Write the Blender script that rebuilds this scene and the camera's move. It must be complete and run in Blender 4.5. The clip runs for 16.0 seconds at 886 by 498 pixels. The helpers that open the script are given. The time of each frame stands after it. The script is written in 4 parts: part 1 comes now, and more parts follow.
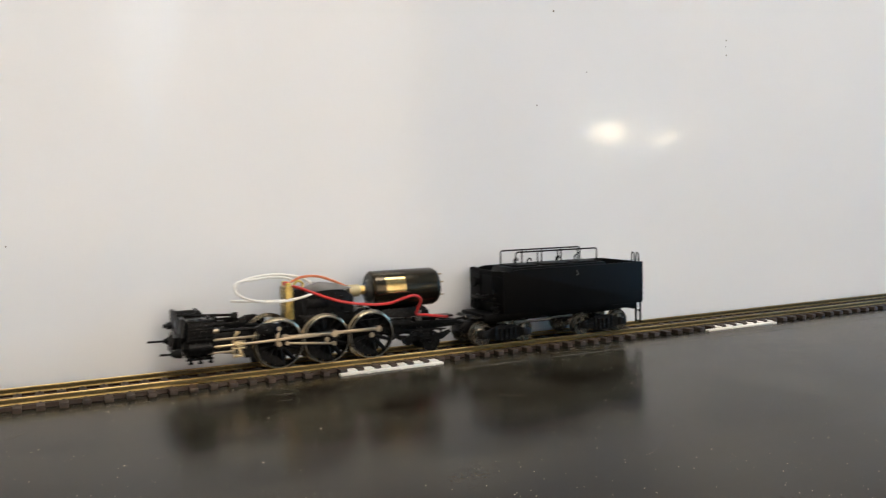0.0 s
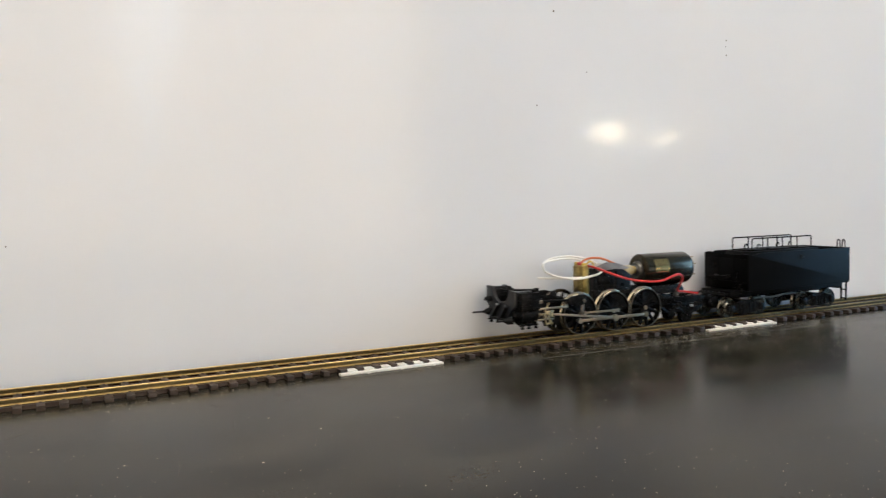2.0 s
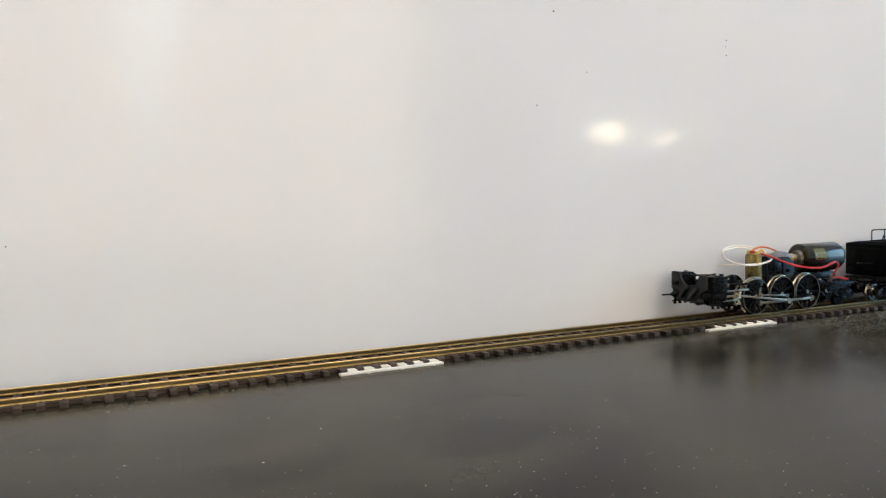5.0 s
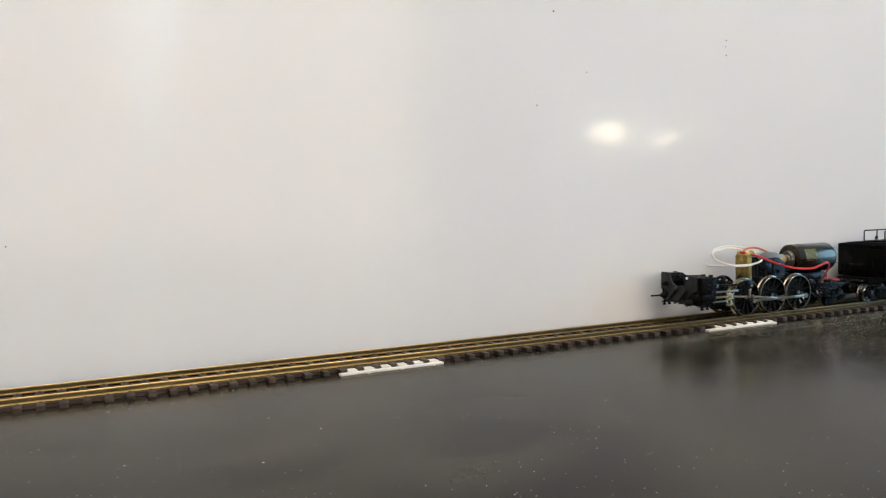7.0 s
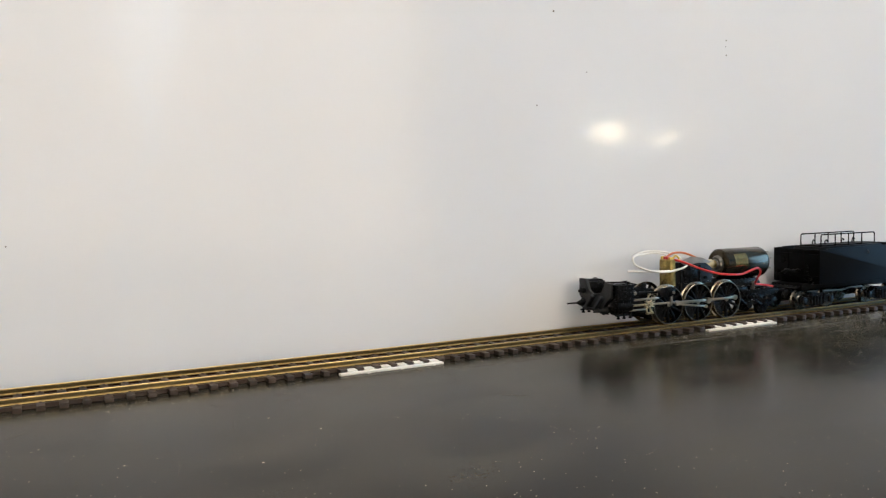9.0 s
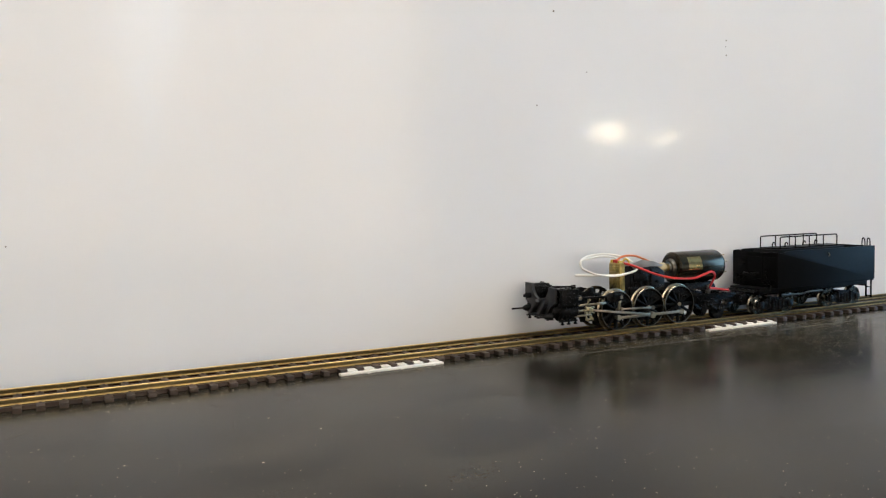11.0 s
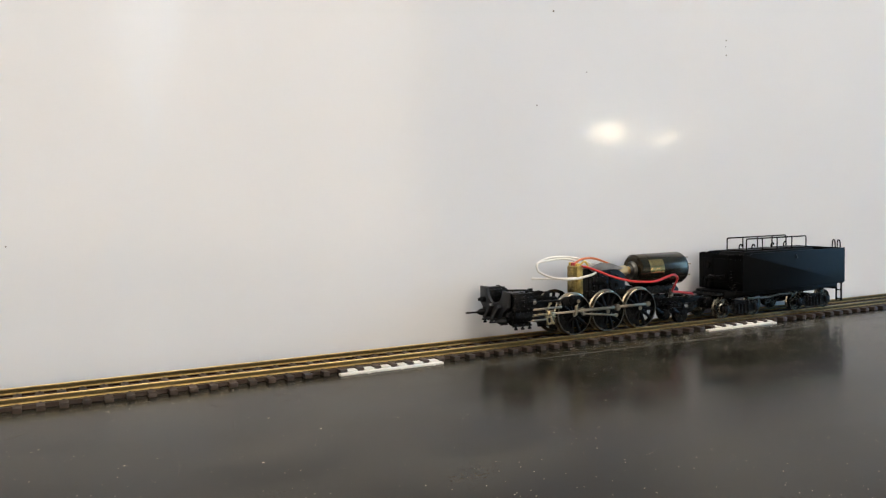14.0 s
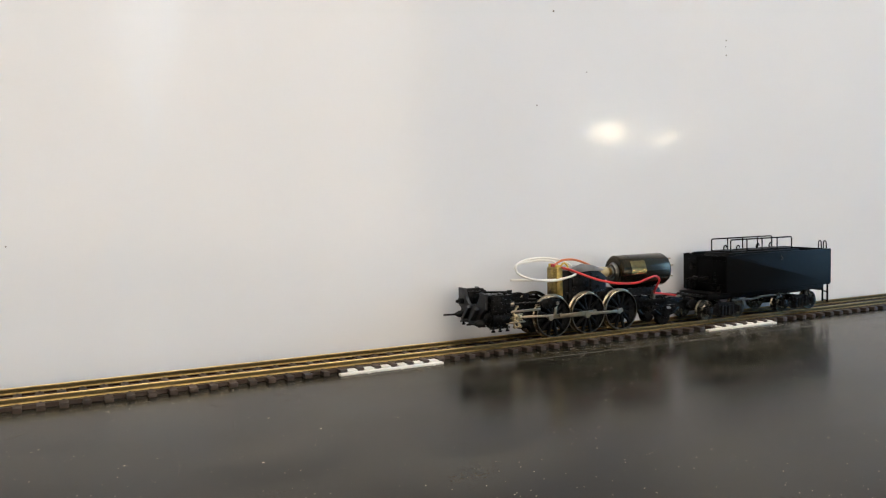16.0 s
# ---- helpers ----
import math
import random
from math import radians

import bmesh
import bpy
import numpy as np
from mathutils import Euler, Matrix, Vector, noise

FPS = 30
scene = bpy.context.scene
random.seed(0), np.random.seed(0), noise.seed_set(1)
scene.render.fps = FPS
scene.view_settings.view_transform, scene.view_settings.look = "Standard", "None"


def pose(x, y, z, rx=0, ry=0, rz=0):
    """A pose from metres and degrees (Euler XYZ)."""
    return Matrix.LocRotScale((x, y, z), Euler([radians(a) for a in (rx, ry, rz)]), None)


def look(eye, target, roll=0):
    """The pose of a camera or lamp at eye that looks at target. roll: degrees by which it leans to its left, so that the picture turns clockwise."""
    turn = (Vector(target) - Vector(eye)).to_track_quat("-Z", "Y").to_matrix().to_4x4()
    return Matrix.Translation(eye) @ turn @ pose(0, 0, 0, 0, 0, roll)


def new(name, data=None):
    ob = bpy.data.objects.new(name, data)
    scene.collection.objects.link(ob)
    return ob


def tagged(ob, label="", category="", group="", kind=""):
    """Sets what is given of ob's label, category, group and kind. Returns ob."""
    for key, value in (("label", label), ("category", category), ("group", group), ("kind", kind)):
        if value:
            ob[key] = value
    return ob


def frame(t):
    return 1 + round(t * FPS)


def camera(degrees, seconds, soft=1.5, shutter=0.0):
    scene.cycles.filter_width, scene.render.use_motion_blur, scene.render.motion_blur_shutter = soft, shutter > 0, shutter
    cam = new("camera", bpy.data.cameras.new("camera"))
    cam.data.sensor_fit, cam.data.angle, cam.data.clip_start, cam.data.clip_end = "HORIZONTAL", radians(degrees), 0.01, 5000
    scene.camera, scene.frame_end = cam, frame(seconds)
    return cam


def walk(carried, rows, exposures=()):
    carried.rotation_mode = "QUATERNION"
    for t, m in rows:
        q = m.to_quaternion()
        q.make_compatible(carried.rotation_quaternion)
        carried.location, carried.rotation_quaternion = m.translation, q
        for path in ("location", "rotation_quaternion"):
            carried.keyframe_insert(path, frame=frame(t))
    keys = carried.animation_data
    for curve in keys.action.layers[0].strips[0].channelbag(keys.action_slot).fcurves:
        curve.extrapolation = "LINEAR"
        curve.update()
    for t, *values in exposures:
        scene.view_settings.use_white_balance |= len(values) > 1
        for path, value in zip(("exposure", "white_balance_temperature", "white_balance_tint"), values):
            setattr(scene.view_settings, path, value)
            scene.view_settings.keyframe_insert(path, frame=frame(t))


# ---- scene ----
cam = camera(55.829, 16.0, soft=1.2, shutter=0.5)
EYE = Vector((0.0, -0.31034, 0.06823))
YAW, PITCH = radians(26.585), radians(-3.662)
GAZE = Vector((math.sin(YAW) * math.cos(PITCH), math.cos(YAW) * math.cos(PITCH), math.sin(PITCH)))
CAM_POSE = look(EYE, EYE + GAZE, -1.213)
walk(cam, [(0.0, CAM_POSE), (16.0, CAM_POSE)], exposures=[(0.0, 0.0), (16.0, 0.0)])

# ---- world and light ----
world = bpy.data.worlds.new("world")
scene.world = world
world.use_nodes = True
sky = world.node_tree.nodes.new("ShaderNodeTexSky")
sky.sky_type, sky.sun_disc, sky.sun_elevation, sky.sun_rotation = "NISHITA", False, radians(35), radians(120)
world.node_tree.links.new(sky.outputs[0], world.node_tree.nodes["Background"].inputs[0])
world.node_tree.nodes["Background"].inputs[1].default_value = 0.08


def area_lamp(name, m, sx, sy, watts, colour):
    data = bpy.data.lights.new(name, "AREA")
    data.shape, data.size, data.size_y, data.energy, data.color = "RECTANGLE", sx, sy, watts, colour
    ob = new(name, data)
    ob.matrix_world = m
    return ob


area_lamp("ceiling_lamp", look((0.30, -0.66, 1.71), (0.30, -0.64, 0.0)), 1.6, 0.50, 17.0, (0.97, 0.94, 0.93))


# ---- materials ----
def mat(name, base, rough=0.5, metal=0.0, vary=0.15, scale=300.0, bump=0.0, coat=0.0, second=None, spec=0.5,
        emit=None, power=0.0, island=False):
    m = bpy.data.materials.new(name)
    m.use_nodes = True
    nt = m.node_tree
    b = nt.nodes["Principled BSDF"]
    b.inputs["Roughness"].default_value = rough
    b.inputs["Metallic"].default_value = metal
    b.inputs["Specular IOR Level"].default_value = spec
    b.inputs["Coat Weight"].default_value = coat
    b.inputs["Coat Roughness"].default_value = 0.08
    tc = nt.nodes.new("ShaderNodeTexCoord")
    n1 = nt.nodes.new("ShaderNodeTexNoise")
    n1.inputs["Scale"].default_value, n1.inputs["Detail"].default_value = scale, 6
    n2 = nt.nodes.new("ShaderNodeTexNoise")
    n2.inputs["Scale"].default_value, n2.inputs["Detail"].default_value = scale * 0.13, 3
    nt.links.new(tc.outputs["Object"], n1.inputs["Vector"])
    nt.links.new(tc.outputs["Object"], n2.inputs["Vector"])
    mul = nt.nodes.new("ShaderNodeMath")
    mul.operation = "ADD"
    nt.links.new(n1.outputs["Fac"], mul.inputs[0])
    nt.links.new(n2.outputs["Fac"], mul.inputs[1])
    last = mul.outputs[0]
    if island:
        info = nt.nodes.new("ShaderNodeObjectInfo")
        add = nt.nodes.new("ShaderNodeMath")
        add.operation = "ADD"
        nt.links.new(last, add.inputs[0])
        nt.links.new(info.outputs["Random"], add.inputs[1])
        half = nt.nodes.new("ShaderNodeMath")
        half.operation, half.inputs[1].default_value = "MULTIPLY", 0.67
        nt.links.new(add.outputs[0], half.inputs[0])
        last = half.outputs[0]
    ramp = nt.nodes.new("ShaderNodeValToRGB")
    lo = [max(0.0, c * (1 - vary)) for c in base]
    hi = [min(1.0, c * (1 + vary)) for c in (second or base)]
    ramp.color_ramp.elements[0].position, ramp.color_ramp.elements[0].color = 0.35, (*lo, 1)
    ramp.color_ramp.elements[1].position, ramp.color_ramp.elements[1].color = 0.65, (*hi, 1)
    half2 = nt.nodes.new("ShaderNodeMath")
    half2.operation, half2.inputs[1].default_value = "MULTIPLY", 0.5
    nt.links.new(last, half2.inputs[0])
    nt.links.new(half2.outputs[0], ramp.inputs[0])
    nt.links.new(ramp.outputs[0], b.inputs["Base Color"])
    rr = nt.nodes.new("ShaderNodeMapRange")
    rr.inputs["To Min"].default_value, rr.inputs["To Max"].default_value = rough * 0.8, min(1.0, rough * 1.25)
    nt.links.new(n1.outputs["Fac"], rr.inputs[0])
    nt.links.new(rr.outputs[0], b.inputs["Roughness"])
    if bump:
        bp = nt.nodes.new("ShaderNodeBump")
        bp.inputs["Strength"].default_value, bp.inputs["Distance"].default_value = bump, 0.0002
        nt.links.new(n1.outputs["Fac"], bp.inputs["Height"])
        nt.links.new(bp.outputs[0], b.inputs["Normal"])
    if emit:
        b.inputs["Emission Color"].default_value = (*emit, 1)
        b.inputs["Emission Strength"].default_value = power
    return m


def wall_material():
    # glossy white laminate, slightly warped, with soft smears
    m = mat("white_laminate", (0.74, 0.74, 0.735), 0.075, vary=0.012, scale=14.0, spec=0.40)
    nt = m.node_tree
    b = nt.nodes["Principled BSDF"]
    tc = nt.nodes["Texture Coordinate"]
    wave = nt.nodes.new("ShaderNodeTexNoise")
    wave.inputs["Scale"].default_value, wave.inputs["Detail"].default_value = 7.0, 2.5
    bp = nt.nodes.new("ShaderNodeBump")
    bp.inputs["Strength"].default_value, bp.inputs["Distance"].default_value = 0.30, 0.004
    nt.links.new(tc.outputs["Object"], wave.inputs["Vector"])
    nt.links.new(wave.outputs["Fac"], bp.inputs["Height"])
    nt.links.new(bp.outputs[0], b.inputs["Normal"])
    return m


def table_material():
    # black satin lacquer with dust, smudges and fine scratches
    m = mat("black_lacquer", (0.0112, 0.0090, 0.0058), 0.16, vary=0.2, scale=400.0, spec=0.08)
    nt = m.node_tree
    b = nt.nodes["Principled BSDF"]
    tc = nt.nodes["Texture Coordinate"]
    ramp = nt.nodes["Color Ramp"]
    dust = nt.nodes.new("ShaderNodeTexNoise")
    dust.inputs["Scale"].default_value, dust.inputs["Detail"].default_value = 900.0, 4
    patch = nt.nodes.new("ShaderNodeTexNoise")
    patch.inputs["Scale"].default_value, patch.inputs["Detail"].default_value = 30.0, 5
    nt.links.new(tc.outputs["Object"], dust.inputs["Vector"])
    drawn = nt.nodes.new("ShaderNodeMapping")
    drawn.inputs["Scale"].default_value = (0.8, 1.2, 1.0)
    drawn.inputs["Rotation"].default_value = (0, 0, 0.35)
    nt.links.new(tc.outputs["Object"], drawn.inputs["Vector"])
    nt.links.new(drawn.outputs[0], patch.inputs["Vector"])
    r1 = nt.nodes.new("ShaderNodeMapRange")
    r1.interpolation_type = "SMOOTHSTEP"
    r1.inputs["From Min"].default_value, r1.inputs["From Max"].default_value = 0.28, 0.85
    r1.inputs["To Min"].default_value = 0.5
    nt.links.new(dust.outputs["Fac"], r1.inputs[0])
    r2 = nt.nodes.new("ShaderNodeMapRange")
    r2.interpolation_type = "SMOOTHSTEP"
    r2.inputs["From Min"].default_value, r2.inputs["From Max"].default_value = 0.34, 0.72
    nt.links.new(patch.outputs["Fac"], r2.inputs[0])
    mul = nt.nodes.new("ShaderNodeMath")
    mul.operation = "MULTIPLY"
    nt.links.new(r1.outputs[0], mul.inputs[0])
    nt.links.new(r2.outputs[0], mul.inputs[1])
    mix = nt.nodes.new("ShaderNodeMix")
    mix.data_type = "RGBA"
    mix.inputs["B"].default_value = (0.050, 0.044, 0.031, 1)
    nt.links.new(mul.outputs[0], mix.inputs["Factor"])
    nt.links.new(ramp.outputs[0], mix.inputs["A"])
    nt.links.new(mix.outputs["Result"], b.inputs["Base Color"])
    r3 = nt.nodes.new("ShaderNodeMapRange")
    r3.inputs["To Min"].default_value, r3.inputs["To Max"].default_value = 0.15, 0.24
    nt.links.new(patch.outputs["Fac"], r3.inputs[0])
    nt.links.new(r3.outputs[0], b.inputs["Roughness"])
    return m


M_WALL = wall_material()
M_TABLE = table_material()
M_CREAM = mat("cream_wall_paint", (0.50, 0.44, 0.36), 0.8, vary=0.04, scale=6)
M_COOL = mat("blue_wall_paint", (0.36, 0.52, 0.70), 0.8, vary=0.04, scale=6)
M_CEIL = mat("ceiling_paint", (0.5, 0.48, 0.45), 0.9, vary=0.03, scale=6)
M_FLOOR = mat("brown_floor", (0.20, 0.14, 0.09), 0.5, vary=0.2, scale=8)
M_SKY = mat("daylight", (0.8, 0.85, 0.9), 0.9, emit=(1.0, 0.960, 0.915), power=4.6)
M_SKYBLUE = mat("blue_daylight", (0.6, 0.75, 0.9), 0.9, emit=(0.34, 0.66, 1.0), power=6.0)
M_SHADE = mat("glowing_shade", (0.9, 0.8, 0.6), 0.6, emit=(1.0, 0.84, 0.58), power=26.0)
M_PANEL = mat("glowing_diffuser", (0.9, 0.9, 0.85), 0.6, emit=(1.0, 0.94, 0.86), power=4.0)
M_FRAMEW = mat("white_frame_paint", (0.75, 0.75, 0.73), 0.5, vary=0.04, scale=20)
M_BLACK = mat("black_paint", (0.0058, 0.0054, 0.0052), 0.26, vary=0.3, scale=900, bump=0.12, spec=0.10)
M_SATIN = mat("satin_black_plastic", (0.0060, 0.0057, 0.0056), 0.38, vary=0.3, scale=700, bump=0.1, spec=0.12)
# greyer than M_SATIN, for the saddle's front plate and braces
M_SADDLE = mat("greyer_satin_black", (0.016, 0.0165, 0.018), 0.42, vary=0.3, scale=600, bump=0.15, spec=0.35)
M_TENDER = mat("black_tender_paint", (0.0034, 0.0032, 0.0031), 0.42, vary=0.25, scale=500, bump=0.06, spec=0.05)
M_CAN = mat("black_nickel_can", (0.055, 0.043, 0.028), 0.17, metal=0.85, vary=0.2, scale=120)
M_STEEL = mat("nickel_silver", (0.34, 0.285, 0.205), 0.30, metal=1.0, vary=0.15, scale=900)
M_TYRE = mat("nickel_tyre", (0.33, 0.285, 0.21), 0.24, metal=1.0, vary=0.2, scale=900)
M_RIM = mat("dull_rim", (0.12, 0.115, 0.10), 0.35, metal=0.9, vary=0.25, scale=700)
M_TWHEEL = mat("worn_nickel", (0.13, 0.117, 0.094), 0.26, metal=1.0, vary=0.3, scale=700)
M_BRASS = mat("brass", (0.66, 0.46, 0.17), 0.28, metal=1.0, vary=0.15, scale=800)
M_OLD = mat("gearbox_brass", (0.13, 0.085, 0.018), 0.34, metal=0.8, vary=0.5, scale=420, bump=0.6, second=(0.40, 0.29, 0.09))
M_RAIL = mat("rail_brass", (0.44, 0.31, 0.125), 0.30, metal=1.0, vary=0.22, scale=250)
# rail brass darkened in its colour for the shade under the rail head
M_WEBSHADE = mat("shaded_brass", (0.085, 0.062, 0.022), 0.42, metal=0.6, vary=0.35, scale=300)
M_SLEEPER = mat("brown_plastic", (0.036, 0.0205, 0.0125), 0.5, vary=0.35, scale=600, bump=0.3, island=True)
M_PALE = mat("pale_brass", (0.46, 0.37, 0.22), 0.28, metal=1.0, vary=0.2, scale=900)
M_WHITE = mat("white_plastic", (0.70, 0.67, 0.60), 0.5, vary=0.06, scale=300)
M_WWIRE = mat("white_insulation", (0.78, 0.75, 0.68), 0.45, vary=0.05, scale=600)
M_RED = mat("red_insulation", (0.50, 0.022, 0.020), 0.38, vary=0.12, scale=600)
M_ORANGE = mat("orange_insulation", (0.55, 0.15, 0.045), 0.45, vary=0.12, scale=600)
M_YELLOW = mat("yellow_insulation", (0.60, 0.42, 0.06), 0.45, vary=0.1, scale=600)
M_TAPE = mat("grey_tape", (0.20, 0.195, 0.185), 0.3, vary=0.25, scale=300, bump=0.2)
M_CLEAR = mat("milky_tube", (0.44, 0.37, 0.21), 0.35, vary=0.1, scale=600)
M_DUST = mat("pale_dust", (0.42, 0.365, 0.285), 0.9, vary=0.3, scale=900)
M_FIBRE = mat("grey_fibre", (0.13, 0.115, 0.09), 0.8, vary=0.2, scale=900)
M_SPECK = mat("dark_speck", (0.22, 0.20, 0.18), 0.9, vary=0.2, scale=900)


# ---- mesh helpers, in millimetres ----
MM = 0.001


def box(bm, x0, x1, y0, y1, z0, z1, bevel=0.0):
    r = bmesh.ops.create_cube(bm, size=1.0)
    vs = r["verts"]
    for v in vs:
        v.co = Vector((x0 + (v.co.x + 0.5) * (x1 - x0), y0 + (v.co.y + 0.5) * (y1 - y0), z0 + (v.co.z + 0.5) * (z1 - z0)))
    if bevel:
        es = list({e for v in vs for e in v.link_edges})
        bmesh.ops.bevel(bm, geom=es, offset=bevel, segments=2, profile=0.5, affect="EDGES")
    return bm


def lathe(bm, profile, axis="y", at=(0, 0, 0), seg=40):
    # profile: (along, radius) pairs turned round an axis through at
    rings = []
    for a, r in profile:
        ring = []
        for i in range(seg):
            w = 2 * math.pi * i / seg
            c, s = r * math.cos(w), r * math.sin(w)
            v = {"y": (c, a, s), "x": (a, c, s), "z": (c, s, a)}[axis]
            ring.append(bm.verts.new(Vector(v) + Vector(at)))
        rings.append(ring)
    for a, b in zip(rings, rings[1:]):
        for i in range(seg):
            bm.faces.new((a[i], a[(i + 1) % seg], b[(i + 1) % seg], b[i]))
    for ring in (rings[0], rings[-1]):
        bm.faces.new(ring)
    return bm


def rod(bm, p, q, r, seg=12):
    p, q = Vector(p), Vector(q)
    d = (q - p).normalized()
    u = d.orthogonal().normalized()
    w = d.cross(u)
    rings = []
    for c in (p, q):
        rings.append([bm.verts.new(c + r * (math.cos(2 * math.pi * i / seg) * u + math.sin(2 * math.pi * i / seg) * w)) for i in range(seg)])
    for i in range(seg):
        bm.faces.new((rings[0][i], rings[0][(i + 1) % seg], rings[1][(i + 1) % seg], rings[1][i]))
    bm.faces.new(rings[0])
    bm.faces.new(rings[1])
    return bm


def spline(points, n=8):
    pts = [Vector(a) for a in points]
    pts = [2 * pts[0] - pts[1]] + pts + [2 * pts[-1] - pts[-2]]
    out = []
    for a, b, c, d in zip(pts, pts[1:], pts[2:], pts[3:]):
        for i in range(n):
            t = i / n
            out.append(0.5 * (2 * b + (c - a) * t + (2 * a - 5 * b + 4 * c - d) * t * t + (3 * b - a - 3 * c + d) * t ** 3))
    out.append(pts[-2])
    return out


def tube(bm, points, r, seg=10, n=8, smooth=True):
    pts = spline(points, n) if smooth else [Vector(a) for a in points]
    up = Vector((0, 0, 1))
    rings = []
    for i, c in enumerate(pts):
        d = (pts[min(i + 1, len(pts) - 1)] - pts[max(i - 1, 0)]).normalized()
        if abs(d.dot(up)) > 0.98:
            up = Vector((0, 1, 0))
        u = (up - d * up.dot(d)).normalized()
        up = u
        w = d.cross(u)
        rings.append([bm.verts.new(c + r * (math.cos(2 * math.pi * k / seg) * u + math.sin(2 * math.pi * k / seg) * w)) for k in range(seg)])
    for a, b in zip(rings, rings[1:]):
        for k in range(seg):
            bm.faces.new((a[k], a[(k + 1) % seg], b[(k + 1) % seg], b[k]))
    bm.faces.new(rings[0])
    bm.faces.new(rings[-1])
    return bm


def slab(bm, outline, a0, a1, axis="y", bevel=0.0):
    # an outline drawn in the plane across axis, given thickness from a0 to a1
    def place(u, v, a):
        return {"y": (u, a, v), "x": (a, u, v), "z": (u, v, a)}[axis]
    lo = [bm.verts.new(place(u, v, a0)) for u, v in outline]
    hi = [bm.verts.new(place(u, v, a1)) for u, v in outline]
    n = len(outline)
    f0 = bm.faces.new(lo)
    f1 = bm.faces.new(hi)
    for i in range(n):
        bm.faces.new((lo[i], lo[(i + 1) % n], hi[(i + 1) % n], hi[i]))
    if bevel:
        bmesh.ops.bevel(bm, geom=list(f0.edges) + list(f1.edges), offset=bevel, segments=2, profile=0.5, affect="EDGES")
    return bm


def mesh_of(name, bm, material, smooth=True, unit=MM):
    bmesh.ops.recalc_face_normals(bm, faces=bm.faces[:])
    for v in bm.verts:
        v.co *= unit
    me = bpy.data.meshes.new(name)
    bm.to_mesh(me)
    bm.free()
    me.materials.append(material)
    if smooth:
        me.shade_smooth()
        me.set_sharp_from_angle(angle=radians(35))
    return me


def part(name, bm, material, parent, label="", at=(0, 0, 0), smooth=True):
    ob = new(name, mesh_of(name, bm, material, smooth))
    ob.parent = parent
    ob.location = Vector(at) * MM
    return tagged(ob, label)


def shell(name, bm, material, label, category, kind="structure", smooth=False):
    return tagged(new(name, mesh_of(name, bm, material, smooth, 1.0)), label, category, kind=kind)


B = bmesh.new

# ---- the room, in metres ----
RAIL_TOP = 3.9          # mm over the table
PITCH_MM = 7.055
FIRST = -4.88           # a sleeper's place along the track, mm

shell("tabletop", box(B(), -1.5, 3.6, -0.78, 0.030, -0.030, 0.0, 0.003), M_TABLE, "dusty glossy black lacquered tabletop", "table")
shell("wall_north", box(B(), -1.5, 3.6, 0.030, 0.060, -0.75, 1.75), M_WALL, "glossy white laminate panel standing behind the track", "wall")
shell("wall_west", box(B(), -1.6, -1.5, -3.4, 0.060, -0.75, 1.75), M_CREAM, "plain cream painted wall", "wall")
shell("floor", box(B(), -1.6, 3.7, -3.4, 0.060, -0.80, -0.75), M_FLOOR, "plain brown floor", "floor")
shell("ceiling", box(B(), -1.6, 3.7, -3.4, 0.060, 1.75, 1.85), M_CEIL, "plain off-white ceiling", "ceiling")


def wall_with_window(name, material, label, along, a0, a1, b0, b1, o0, o1, z0, z1):
    # a wall that runs along x or y from a0 to a1, b0..b1 thick, with an opening o0..o1, z0..z1
    bm = B()
    for p0, p1, q0, q1 in ((a0, o0, -0.75, 1.75), (o1, a1, -0.75, 1.75), (o0, o1, -0.75, z0), (o0, o1, z1, 1.75)):
        if along == "x":
            box(bm, p0, p1, b0, b1, q0, q1)
        else:
            box(bm, b0, b1, p0, p1, q0, q1)
    return shell(name, bm, material, label, "wall")


wall_with_window("wall_south", M_CREAM, "plain cream painted wall with a curtained window", "x", -1.5, 1.43, -2.6, -2.5, -0.62, 1.39, -0.65, 1.40)
wall_with_window("wall_east", M_COOL, "pale blue painted wall with a window", "y", -3.4, 0.03, 3.6, 3.7, -2.05, -0.45, -0.5, 1.55)
shell("wall_recess", box(B(), 1.33, 3.6, -3.4, -3.3, -0.75, 1.75), M_COOL, "pale blue painted wall of the recess", "wall")
shell("wall_return", box(B(), 1.33, 1.43, -3.3, -2.64, -0.75, 1.75), M_CREAM, "cream painted side of the recess", "wall")


def window_frame(name, along, at, o0, o1, z0, z1):
    def bar(p0, p1, q0, q1):
        return box(B(), p0, p1, at - 0.02, at + 0.02, q0, q1, 0.003) if along == "x" else box(B(), at - 0.02, at + 0.02, p0, p1, q0, q1, 0.003)
    root = shell(name, bar(o0, o1, z0, z0 + 0.03), M_FRAMEW, "white painted window frame with daylight outside", "window")
    for p0, p1, q0, q1 in ((o0, o1, z1 - 0.03, z1), (o0, o0 + 0.03, z0 + 0.03, z1 - 0.03), (o1 - 0.03, o1, z0 + 0.03, z1 - 0.03)):
        part("window_frame", scaled_bar(along, at, p0, p1, q0, q1), M_FRAMEW, root)
    return root


def scaled_bar(along, at, p0, p1, q0, q1):
    k = 1000.0
    if along == "x":
        return box(B(), p0 * k, p1 * k, (at - 0.015) * k, (at + 0.015) * k, q0 * k, q1 * k, 3.0)
    return box(B(), (at - 0.02) * k, (at + 0.02) * k, p0 * k, p1 * k, q0 * k, q1 * k, 3.0)


